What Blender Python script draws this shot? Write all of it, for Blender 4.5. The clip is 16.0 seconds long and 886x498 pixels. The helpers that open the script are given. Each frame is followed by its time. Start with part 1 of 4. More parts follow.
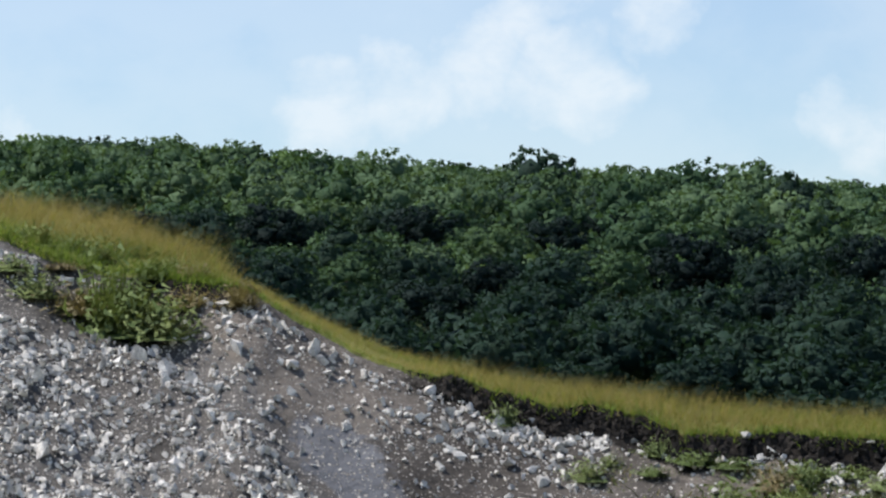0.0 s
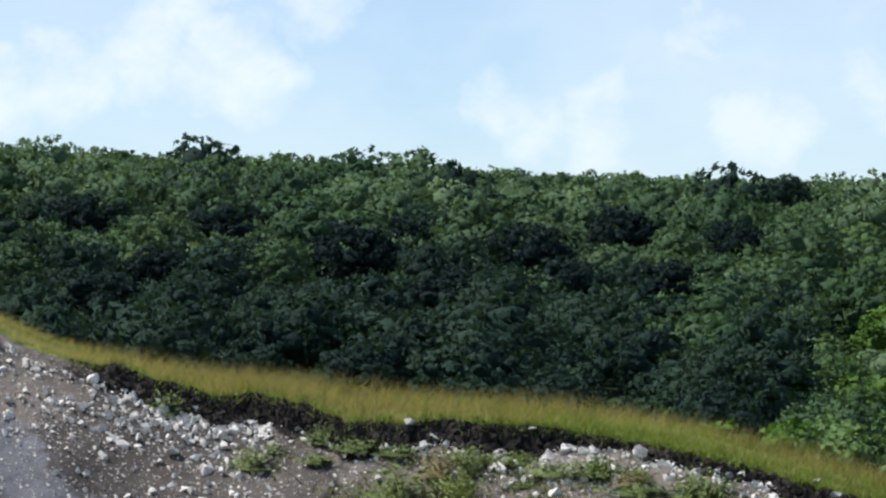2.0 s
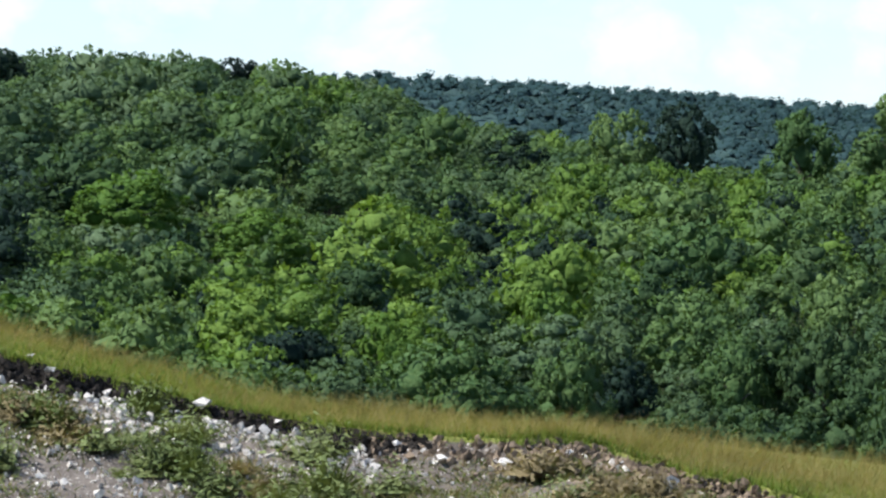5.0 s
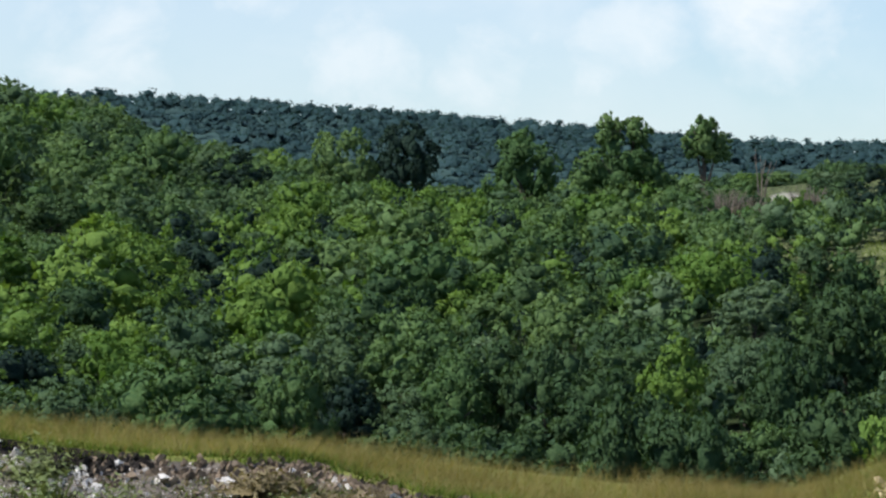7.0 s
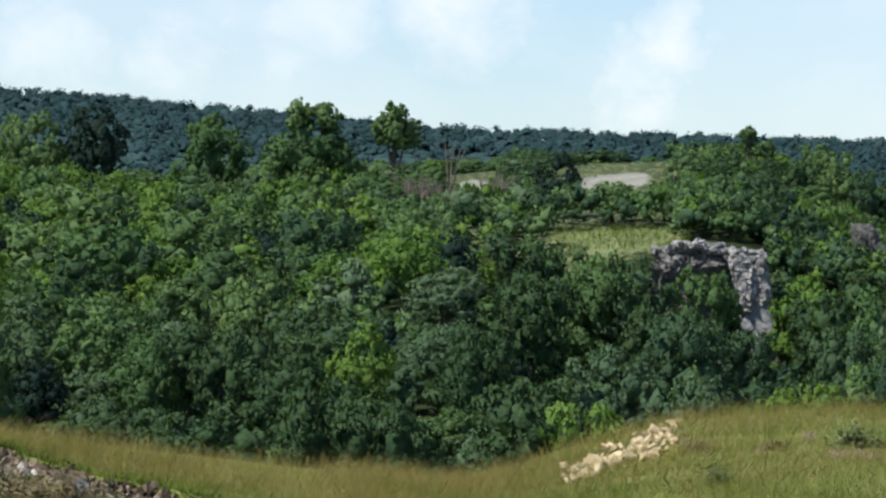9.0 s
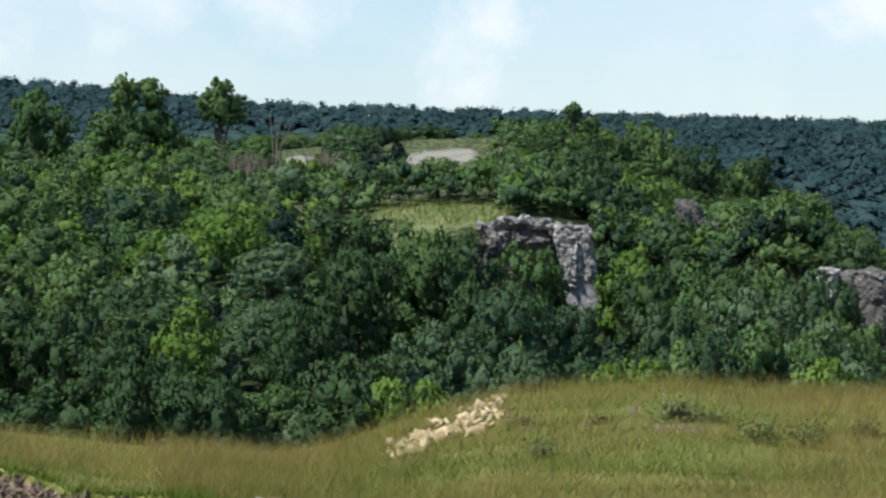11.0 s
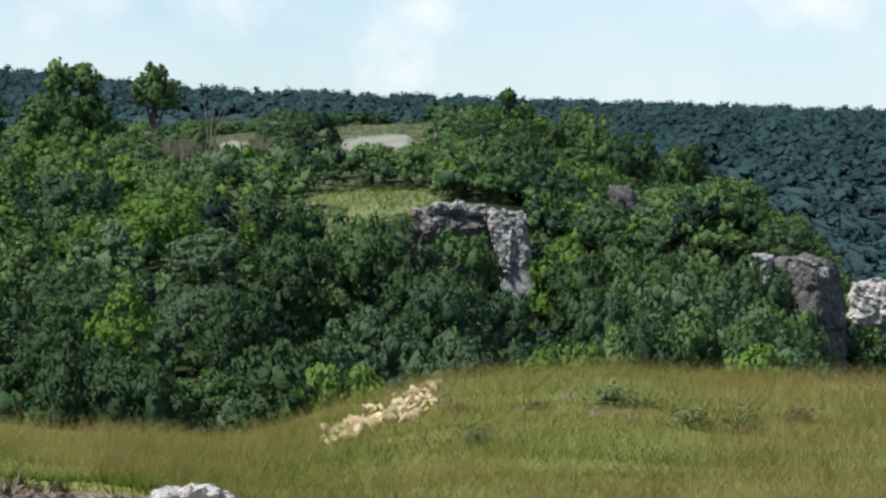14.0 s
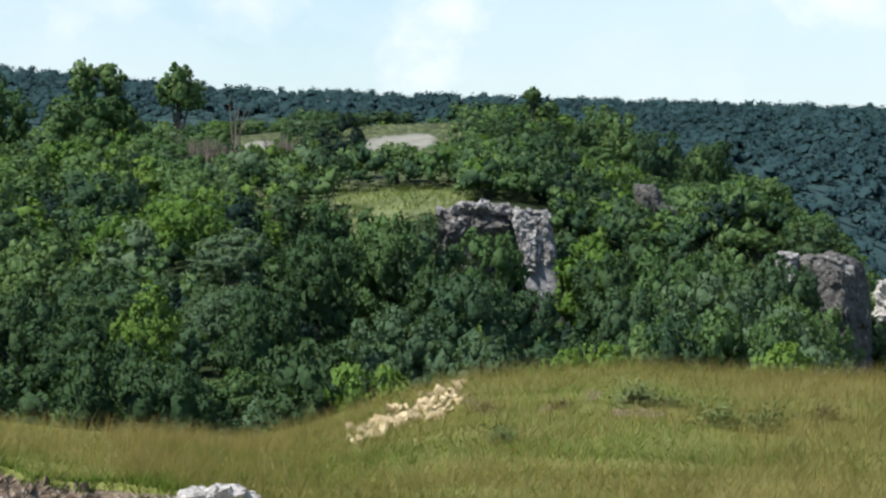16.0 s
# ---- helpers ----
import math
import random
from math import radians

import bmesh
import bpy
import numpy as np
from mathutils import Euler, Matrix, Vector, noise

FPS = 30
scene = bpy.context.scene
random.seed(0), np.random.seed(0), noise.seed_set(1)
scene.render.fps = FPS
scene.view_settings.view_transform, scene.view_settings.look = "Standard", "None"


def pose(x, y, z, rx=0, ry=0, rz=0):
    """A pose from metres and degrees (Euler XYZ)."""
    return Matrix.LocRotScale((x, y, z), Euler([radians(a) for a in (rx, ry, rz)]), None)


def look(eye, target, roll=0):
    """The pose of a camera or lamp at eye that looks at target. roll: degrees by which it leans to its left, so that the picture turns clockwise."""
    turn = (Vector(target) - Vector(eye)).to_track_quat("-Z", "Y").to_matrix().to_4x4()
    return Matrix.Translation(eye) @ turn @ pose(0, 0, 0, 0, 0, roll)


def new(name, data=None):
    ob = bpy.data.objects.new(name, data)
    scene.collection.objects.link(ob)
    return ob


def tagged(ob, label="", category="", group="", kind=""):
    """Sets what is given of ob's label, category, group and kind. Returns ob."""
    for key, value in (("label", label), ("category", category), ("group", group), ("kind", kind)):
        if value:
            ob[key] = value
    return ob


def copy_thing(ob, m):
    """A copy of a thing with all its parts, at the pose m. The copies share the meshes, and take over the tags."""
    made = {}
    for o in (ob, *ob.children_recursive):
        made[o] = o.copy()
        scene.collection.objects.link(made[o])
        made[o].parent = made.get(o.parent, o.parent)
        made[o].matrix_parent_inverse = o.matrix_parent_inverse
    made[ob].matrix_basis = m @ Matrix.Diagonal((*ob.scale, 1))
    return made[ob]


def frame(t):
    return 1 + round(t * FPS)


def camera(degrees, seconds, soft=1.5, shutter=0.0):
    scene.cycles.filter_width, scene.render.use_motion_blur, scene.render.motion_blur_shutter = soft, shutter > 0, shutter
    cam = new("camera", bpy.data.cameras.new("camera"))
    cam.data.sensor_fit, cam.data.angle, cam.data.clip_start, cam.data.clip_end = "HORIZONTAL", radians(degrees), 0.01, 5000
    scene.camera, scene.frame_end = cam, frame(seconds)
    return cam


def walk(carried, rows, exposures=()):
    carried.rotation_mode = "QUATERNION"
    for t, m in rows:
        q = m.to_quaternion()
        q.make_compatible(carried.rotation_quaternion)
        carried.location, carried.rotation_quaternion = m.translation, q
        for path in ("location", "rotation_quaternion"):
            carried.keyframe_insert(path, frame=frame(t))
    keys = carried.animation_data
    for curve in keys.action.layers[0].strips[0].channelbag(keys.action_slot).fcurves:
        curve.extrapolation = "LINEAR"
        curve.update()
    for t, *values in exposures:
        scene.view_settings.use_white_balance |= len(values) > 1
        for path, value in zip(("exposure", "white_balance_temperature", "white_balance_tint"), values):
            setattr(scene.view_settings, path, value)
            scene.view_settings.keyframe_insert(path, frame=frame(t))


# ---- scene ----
# The camera stands on a low rise and turns to the right: seconds, yaw, pitch, roll.
cam = camera(16.0, 16.0, soft=2.4)
EYE, TILT = 1.6, 2.0
ROWS = [
    (0.0, -0.000, -0.000, -0.000),
    (0.5, -0.733, -0.568, 0.212),
    (1.0, -3.363, -0.547, 0.402),
    (1.5, -4.683, 0.235, 0.221),
    (2.0, -6.104, -0.219, -0.036),
    (2.5, -7.439, -0.981, -0.073),
    (3.0, -10.655, -1.243, -0.455),
    (3.5, -12.619, -1.592, -0.387),
    (4.0, -14.702, -1.592, -0.346),
    (4.5, -17.389, -2.033, -0.567),
    (5.0, -20.313, -2.384, -0.774),
    (5.2, -21.446, -2.573, -0.849),
    (7.3, -25.917, -1.889, -0.793),
    (7.5, -26.457, -1.898, -0.688),
    (8.0, -28.440, -2.278, -0.979),
    (8.5, -29.916, -2.516, -1.287),
    (9.0, -30.993, -2.117, -1.502),
    (9.5, -32.597, -2.299, -1.705),
    (9.7, -33.217, -2.517, -1.883),
    (11.8, -34.253, -2.434, -1.524),
    (12.0, -33.943, -2.634, -1.494),
    (12.5, -34.067, -2.473, -1.508),
    (13.0, -34.081, -2.230, -1.683),
    (13.5, -34.536, -2.203, -1.631),
    (14.0, -35.370, -2.698, -1.696),
    (14.5, -34.958, -2.638, -1.604),
    (15.0, -34.791, -2.406, -1.722),
    (15.5, -35.024, -2.270, -1.584),
    (16.0, -34.917, -2.722, -1.480),
]
walk(cam, [(t, pose(0, 0, EYE, TILT) @ pose(0, 0, 0, 0, 0, yaw) @ pose(0, 0, 0, pitch) @ pose(0, 0, 0, 0, roll) @ pose(0, 0, 0, 90))
           for t, yaw, pitch, roll in ROWS], [(0.0, 0.3), (0.5, 0.34), (1.0, 0.46), (2.5, 0.42), (3.0, 0.5), (3.5, 0.44), (4.0, 0.44), (4.5, 0.6), (5.0, 0.72), (5.2, 0.72), (7.3, 0.32), (8.0, 0.39), (9.0, 0.39), (9.7, 0.33), (12.0, 0.47), (12.5, 0.52), (13.0, 0.47), (13.5, 0.34), (14.0, 0.37), (14.5, 0.45), (15.0, 0.45), (15.5, 0.34), (16.0, 0.47)])

# ---- light: summer sky with thin cloud, sun from the left, high and a little ahead ----
SUN_EL, SUN_AZ = 55.0, -82.0
sun = new("sun", bpy.data.lights.new("sun", "SUN"))
sun.data.energy, sun.data.angle, sun.data.color = 4.8, radians(0.5), (1.0, 0.965, 0.91)
sun_from = Vector((math.sin(radians(SUN_AZ)) * math.cos(radians(SUN_EL)), math.cos(radians(SUN_AZ)) * math.cos(radians(SUN_EL)), math.sin(radians(SUN_EL))))
sun.matrix_world = look(sun_from * 100, (0, 0, 0))

world = bpy.data.worlds.new("sky")
scene.world = world
world.use_nodes = True
wt = world.node_tree


def node(tree, kind, inputs=None, **props):
    n = tree.nodes.new(kind)
    for k, v in props.items():
        setattr(n, k, v)
    for k, v in (inputs or {}).items():
        if isinstance(v, bpy.types.NodeSocket):
            tree.links.new(v, n.inputs[k])
        else:
            n.inputs[k].default_value = v
    return n


def ramp(tree, fac, stops, interpolation="LINEAR"):
    n = tree.nodes.new("ShaderNodeValToRGB")
    n.color_ramp.interpolation = interpolation
    while len(n.color_ramp.elements) < len(stops):
        n.color_ramp.elements.new(0.5)
    for e, (p, c) in zip(n.color_ramp.elements, stops):
        e.position, e.color = p, (c, c, c, 1) if isinstance(c, (int, float)) else (*c, 1)
    tree.links.new(fac, n.inputs[0])
    return n.outputs[0]


def mix(tree, fac, a, b, blend="MIX"):
    n = tree.nodes.new("ShaderNodeMix")
    n.data_type, n.blend_type = "RGBA", blend
    for k, v in ((0, fac), (6, a), (7, b)):
        if isinstance(v, bpy.types.NodeSocket):
            tree.links.new(v, n.inputs[k])
        elif k == 0:
            n.inputs[k].default_value = v
        else:
            n.inputs[k].default_value = (*v, 1)
    return n.outputs[2]


def noise_fac(tree, vec, scale, detail=4.0, rough=0.55, distortion=0.0):
    return node(tree, "ShaderNodeTexNoise", {"Vector": vec, "Scale": scale, "Detail": detail, "Roughness": rough, "Distortion": distortion}).outputs[0]


CLOUDS = [(-7.8, 4.1, 1.1), (-2.2, 4.5, 1.7), (-0.8, 4.9, 1.8), (0.8, 5.4, 1.9), (2.4, 5.0, 1.8), (1.6, 6.2, 1.6), (3.6, 6.6, 1.4), (7.6, 3.9, 1.5), (11.0, 5.9, 1.4), (9.0, 3.8, 1.6), (14.8, 4.8, 2.6), (19.0, 3.6, 2.6),
          (17.0, 5.2, 2.2), (12.0, 4.0, 1.8), (26.2, 3.3, 1.9), (24.0, 3.2, 2.0), (28.5, 3.5, 1.8), (34.4, 2.6, 1.4), (35.3, 3.4, 1.3), (31.0, 4.4, 2.4), (42.0, 3.8, 1.6), (22.0, 4.8, 1.8)]


def build_sky():
    wt.nodes.clear()
    sky = node(wt, "ShaderNodeTexSky", sky_type="NISHITA", sun_disc=False, sun_elevation=radians(SUN_EL), sun_rotation=radians(SUN_AZ),
               air_density=1.0, dust_density=0.2, ozone_density=2.0)
    way = node(wt, "ShaderNodeTexCoord").outputs["Generated"]
    flat = node(wt, "ShaderNodeMapping", {"Vector": way, "Scale": (1.0, 1.0, 1.5), "Location": (0.35, 0.1, 0.07)}).outputs[0]
    big = noise_fac(wt, flat, 8.0, 6.0, 0.5, 0.4)
    fine = noise_fac(wt, flat, 34.0, 5.0, 0.6, 0.3)
    warp = node(wt, "ShaderNodeTexNoise", {"Vector": way, "Scale": 26.0, "Detail": 5.0, "Roughness": 0.6}).outputs[1]
    bent = node(wt, "ShaderNodeVectorMath", {0: warp, 1: (0.055, 0.055, 0.05)}, operation="MULTIPLY").outputs[0]
    bent = node(wt, "ShaderNodeVectorMath", {0: way, 1: bent}, operation="ADD").outputs[0]
    bent = node(wt, "ShaderNodeVectorMath", {0: bent, 1: (-0.0275, -0.0275, -0.025)}, operation="ADD").outputs[0]
    heap = None
    for b, e, w in CLOUDS:
        c = (math.sin(radians(b)) * math.cos(radians(e)), math.cos(radians(b)) * math.cos(radians(e)), math.sin(radians(e)))
        d = node(wt, "ShaderNodeVectorMath", {0: bent, 1: c}, operation="DISTANCE").outputs["Value"]
        puff = node(wt, "ShaderNodeMapRange", {"Value": d, 1: radians(w) * 1.15, 2: radians(w) * 0.2, 3: 0.0, 4: 1.0}, interpolation_type="SMOOTHSTEP").outputs[0]
        puff = node(wt, "ShaderNodeMath", {0: puff, 1: 0.8 if 5 < b < 30 else 0.84 if b < 5 else 1.0}, operation="MULTIPLY").outputs[0]
        heap = puff if heap is None else node(wt, "ShaderNodeMath", {0: heap, 1: puff}, operation="MAXIMUM").outputs[0]
    both = node(wt, "ShaderNodeMath", {0: big, 1: node(wt, "ShaderNodeMath", {0: fine, 1: 0.3}, operation="MULTIPLY").outputs[0]}, operation="ADD").outputs[0]
    veil = ramp(wt, both, [(0.42, 0.25), (0.66, 0.4), (0.9, 0.58)], "EASE")
    up = node(wt, "ShaderNodeSeparateXYZ", {0: way}).outputs[2]
    low = node(wt, "ShaderNodeMapRange", {"Value": up, 1: 0.16, 2: 0.5, 3: 1.0, 4: 0.25}).outputs[0]
    veil = node(wt, "ShaderNodeMath", {0: veil, 1: low}, operation="MULTIPLY").outputs[0]
    puffs = node(wt, "ShaderNodeMath", {0: heap, 1: ramp(wt, fine, [(0.3, 0.55), (0.6, 1.0)])}, operation="MULTIPLY").outputs[0]
    cover = node(wt, "ShaderNodeMath", {0: veil, 1: node(wt, "ShaderNodeMath", {0: puffs, 1: 0.9}, operation="MULTIPLY").outputs[0]}, operation="MAXIMUM").outputs[0]
    blue = mix(wt, 1.0, sky.outputs[0], (0.07, 0.088, 0.11), "MULTIPLY")
    col = mix(wt, cover, blue, (0.74, 0.785, 0.82))
    bg = node(wt, "ShaderNodeBackground", {"Color": col, "Strength": 1.0})
    node(wt, "ShaderNodeOutputWorld", {"Surface": bg.outputs[0]})


build_sky()


# ---- materials ----
def material(name):
    m = bpy.data.materials.new(name)
    m.use_nodes = True
    m.node_tree.nodes.clear()
    return m, m.node_tree


def surface(name, low, high, scale, fine, rough=0.9, bump=0.4, spots=None, deep=0.05):
    """A rough natural surface: two colours mixed at two scales, with relief; spots: (colour, scale, threshold)."""
    m, t = material(name)
    pos = node(t, "ShaderNodeNewGeometry").outputs["Position"]
    a, b = noise_fac(t, pos, scale, 5.0, 0.6), noise_fac(t, pos, fine, 6.0, 0.65)
    f = node(t, "ShaderNodeMath", {0: node(t, "ShaderNodeMath", {0: a, 1: b}, operation="ADD").outputs[0], 1: 0.5}, operation="MULTIPLY").outputs[0]
    col = mix(t, ramp(t, f, [(0.36, 0.0), (0.64, 1.0)]), low, high)
    if spots:
        c, s, th = spots
        col = mix(t, ramp(t, noise_fac(t, pos, s, 4.0, 0.6), [(th, 0.0), (th + 0.08, 1.0)]), col, c)
    bp = node(t, "ShaderNodeBump", {"Strength": bump, "Distance": deep, "Height": b})
    p = node(t, "ShaderNodeBsdfPrincipled", {"Base Color": col, "Roughness": rough, "Normal": bp.outputs[0]})
    p.inputs["Specular IOR Level"].default_value = 0.2
    node(t, "ShaderNodeOutputMaterial", {"Surface": p.outputs[0]})
    return m


def foliage(name, dark, light, joined=False, through_light=0.25, clump=3.4, vary=0.22):
    """Leaves: hue varies from tree to tree and from leaf to leaf; some light passes through. clump: leaf sprays to the metre."""
    m, t = material(name)
    geo = node(t, "ShaderNodeNewGeometry")
    leaf, pos = geo.outputs["Random Per Island"], geo.outputs["Position"]
    one = node(t, "ShaderNodeAttribute", attribute_name="tone").outputs["Fac"] if joined else node(t, "ShaderNodeObjectInfo").outputs["Random"]
    warp = node(t, "ShaderNodeTexNoise", {"Vector": pos, "Scale": clump * 1.5, "Detail": 3.0, "Roughness": 0.6})
    bent = node(t, "ShaderNodeVectorMath", {0: warp.outputs[1], 1: (0.35, 0.35, 0.35)}, operation="MULTIPLY").outputs[0]
    bent = node(t, "ShaderNodeVectorMath", {0: pos, 1: bent}, operation="ADD").outputs[0]
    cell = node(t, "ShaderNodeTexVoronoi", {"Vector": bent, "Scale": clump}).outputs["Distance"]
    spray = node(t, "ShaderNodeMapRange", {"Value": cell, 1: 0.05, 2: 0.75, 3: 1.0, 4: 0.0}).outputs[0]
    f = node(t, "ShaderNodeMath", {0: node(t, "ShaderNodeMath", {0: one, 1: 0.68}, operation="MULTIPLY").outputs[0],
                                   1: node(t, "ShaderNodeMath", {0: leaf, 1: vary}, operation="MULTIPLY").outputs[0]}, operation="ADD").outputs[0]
    # colour drops towards each spray's border, painting the shaded gaps between sprays
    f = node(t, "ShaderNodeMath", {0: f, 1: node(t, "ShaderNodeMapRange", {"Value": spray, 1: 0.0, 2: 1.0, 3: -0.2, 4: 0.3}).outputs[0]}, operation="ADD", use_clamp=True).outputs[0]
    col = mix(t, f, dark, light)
    bump = node(t, "ShaderNodeBump", {"Strength": 0.5, "Distance": 0.5 / clump, "Height": spray})
    p = node(t, "ShaderNodeBsdfPrincipled", {"Base Color": col, "Roughness": 0.7, "Normal": bump.outputs[0]})
    p.inputs["Specular IOR Level"].default_value = 0.1
    tr = node(t, "ShaderNodeBsdfTranslucent", {"Color": mix(t, 1.0, col, (1.4, 1.4, 0.8), "MULTIPLY")})
    s = node(t, "ShaderNodeMixShader", {0: through_light, 1: p.outputs[0], 2: tr.outputs[0]})
    node(t, "ShaderNodeOutputMaterial", {"Surface": s.outputs[0]})
    return m


# the last cover repeats the far woods' colour, haze blue included
COVERS = [("cover_turf", (0.115, 0.15, 0.035), (0.23, 0.22, 0.072)), ("cover_earth", (0.07, 0.06, 0.052), (0.195, 0.17, 0.147)), ("cover_scree", (0.055, 0.05, 0.046), (0.17, 0.157, 0.146)),
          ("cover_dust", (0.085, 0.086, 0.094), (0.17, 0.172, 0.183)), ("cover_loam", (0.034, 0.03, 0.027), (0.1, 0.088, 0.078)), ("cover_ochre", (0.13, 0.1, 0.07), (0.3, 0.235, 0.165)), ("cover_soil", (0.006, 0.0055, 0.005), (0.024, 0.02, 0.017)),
          ("cover_meadow", (0.11, 0.142, 0.055), (0.22, 0.235, 0.115)), ("cover_bare", (0.16, 0.165, 0.125), (0.3, 0.29, 0.25)), ("cover_haze_canopy", (0.028, 0.058, 0.057), (0.046, 0.085, 0.078))]


def ground_material():
    """Forest floor, over which turf, earth, scree, dust, soil and meadow lie in ragged patches."""
    m, t = material("ground_cover")
    pos = node(t, "ShaderNodeNewGeometry").outputs["Position"]
    a, b, c = noise_fac(t, pos, 0.5, 5.0, 0.6), noise_fac(t, pos, 6.0, 6.0, 0.65), noise_fac(t, pos, 2.2, 5.0, 0.7)
    f = ramp(t, node(t, "ShaderNodeMath", {0: node(t, "ShaderNodeMath", {0: a, 1: b}, operation="ADD").outputs[0], 1: 0.5}, operation="MULTIPLY").outputs[0], [(0.36, 0.0), (0.64, 1.0)])
    col = mix(t, f, (0.014, 0.024, 0.01), (0.034, 0.048, 0.018))
    rag = node(t, "ShaderNodeMath", {0: c, 1: 0.5}, operation="SUBTRACT").outputs[0]
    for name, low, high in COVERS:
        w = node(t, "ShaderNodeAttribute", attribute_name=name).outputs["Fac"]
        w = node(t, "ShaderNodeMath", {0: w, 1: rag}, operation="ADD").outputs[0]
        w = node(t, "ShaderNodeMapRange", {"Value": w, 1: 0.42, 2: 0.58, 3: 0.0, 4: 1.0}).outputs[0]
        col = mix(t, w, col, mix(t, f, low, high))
    # small stones bedded in the bare ground
    stony = node(t, "ShaderNodeAttribute", attribute_name="cover_earth").outputs["Fac"]
    stony = node(t, "ShaderNodeMath", {0: stony, 1: node(t, "ShaderNodeAttribute", attribute_name="cover_soil").outputs["Fac"]}, operation="SUBTRACT", use_clamp=True).outputs[0]
    lie = b
    for scale, share in ((9.0, 0.62), (19.0, 0.5)):
        cell = node(t, "ShaderNodeTexVoronoi", {"Vector": pos, "Scale": scale, "Randomness": 1.0})
        pick = node(t, "ShaderNodeSeparateColor", {0: cell.outputs["Color"]})
        chosen = node(t, "ShaderNodeMath", {0: pick.outputs[0], 1: share}, operation="GREATER_THAN").outputs[0]
        inside = node(t, "ShaderNodeMapRange", {"Value": cell.outputs["Distance"], 1: 0.34, 2: 0.26, 3: 0.0, 4: 1.0}).outputs[0]
        mask = node(t, "ShaderNodeMath", {0: node(t, "ShaderNodeMath", {0: chosen, 1: inside}, operation="MULTIPLY").outputs[0], 1: stony}, operation="MULTIPLY").outputs[0]
        col = mix(t, mask, col, mix(t, pick.outputs[1], (0.14, 0.125, 0.11), (0.55, 0.51, 0.46)))
        lie = node(t, "ShaderNodeMath", {0: lie, 1: mask}, operation="ADD").outputs[0]
    bp = node(t, "ShaderNodeBump", {"Strength": 0.8, "Distance": 0.06, "Height": lie})
    p = node(t, "ShaderNodeBsdfPrincipled", {"Base Color": col, "Roughness": 0.95, "Normal": bp.outputs[0]})
    p.inputs["Specular IOR Level"].default_value = 0.1
    node(t, "ShaderNodeOutputMaterial", {"Surface": p.outputs[0]})
    return m


M_GROUND = ground_material()
M_STONE = surface("limestone_rubble", (0.28, 0.26, 0.235), (0.88, 0.84, 0.78), 2.5, 22.0, bump=0.5)
M_YELLOW = surface("yellow_limestone", (0.32, 0.235, 0.12), (0.7, 0.58, 0.36), 2.0, 14.0)
# M_CLIFF: limestone with the shade of the rock faces in its dark colour
M_CLIFF = surface("shade_dark_limestone", (0.055, 0.054, 0.05), (0.19, 0.182, 0.168), 0.5, 3.6, bump=1.0, deep=0.25, spots=((0.38, 0.36, 0.335), 1.1, 0.62))
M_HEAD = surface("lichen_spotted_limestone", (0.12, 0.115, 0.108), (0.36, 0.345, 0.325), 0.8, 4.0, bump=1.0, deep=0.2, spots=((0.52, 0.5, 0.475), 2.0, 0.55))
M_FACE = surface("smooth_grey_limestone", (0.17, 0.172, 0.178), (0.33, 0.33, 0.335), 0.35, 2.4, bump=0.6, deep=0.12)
M_PALE = surface("broken_limestone", (0.15, 0.14, 0.127), (0.5, 0.47, 0.43), 0.9, 4.5, bump=1.0, deep=0.2)
M_LICHEN = surface("lichened_limestone", (0.16, 0.15, 0.135), (0.68, 0.65, 0.6), 3.0, 16.0, bump=0.8)
M_SOIL = surface("dark_soil", (0.009, 0.008, 0.007), (0.05, 0.042, 0.036), 3.0, 18.0, bump=0.6)
M_OCHRE = surface("ochre_earth", (0.06, 0.045, 0.033), (0.34, 0.26, 0.185), 1.5, 9.0, bump=0.6)
M_BARK = surface("bark", (0.05, 0.04, 0.03), (0.13, 0.11, 0.09), 1.0, 9.0)
M_TWIG = surface("dead_wood", (0.13, 0.108, 0.082), (0.24, 0.205, 0.165), 1.0, 9.0)
SPECIES = {
    # the next two leaf colours hold the cloud shade over the left hill
    "holm_oak": ((0.0066, 0.0165, 0.0161), (0.0154, 0.0319, 0.0276), "very dark oak with a rounded crown, cloud shade in its leaf colour"),
    "oak": ((0.0101, 0.0263, 0.0208), (0.0281, 0.0547, 0.0349), "dark green oak with a dense rounded crown, cloud shade in its leaf colour"),
    "maple": ((0.0246, 0.0565, 0.024), (0.0707, 0.121, 0.048), "deep green field maple with a dense domed crown"),
    "locust": ((0.0629, 0.131, 0.0244), (0.15, 0.239, 0.0514), "light green locust tree with a loose crown"),
    "ash": ((0.0531, 0.108, 0.0385), (0.129, 0.203, 0.0719), "mid green ash tree with a billowy crown"),
    "hornbeam": ((0.0316, 0.069, 0.0352), (0.0851, 0.138, 0.0623), "deep green hornbeam in dense wood"),
    "whitebeam": ((0.0616, 0.11, 0.0546), (0.127, 0.189, 0.0998), "grey-green whitebeam with pale leaves"),
    # distance haze is put into this leaf colour as blue
    "hill_oak": ((0.024, 0.0581, 0.0645), (0.0415, 0.0836, 0.0884), "oak on the far ridge, haze put into its blue-green leaf colour"),
}
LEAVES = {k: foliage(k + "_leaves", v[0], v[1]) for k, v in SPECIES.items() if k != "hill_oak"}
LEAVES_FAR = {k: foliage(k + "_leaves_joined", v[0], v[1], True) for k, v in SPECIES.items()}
M_GRASS = foliage("green_grass", (0.088, 0.142, 0.024), (0.2, 0.27, 0.06), True, 0.45, 1.2, 0.12)
M_HAY = foliage("ripe_grass", (0.188, 0.162, 0.062), (0.375, 0.31, 0.138), True, 0.45, 1.2, 0.12)
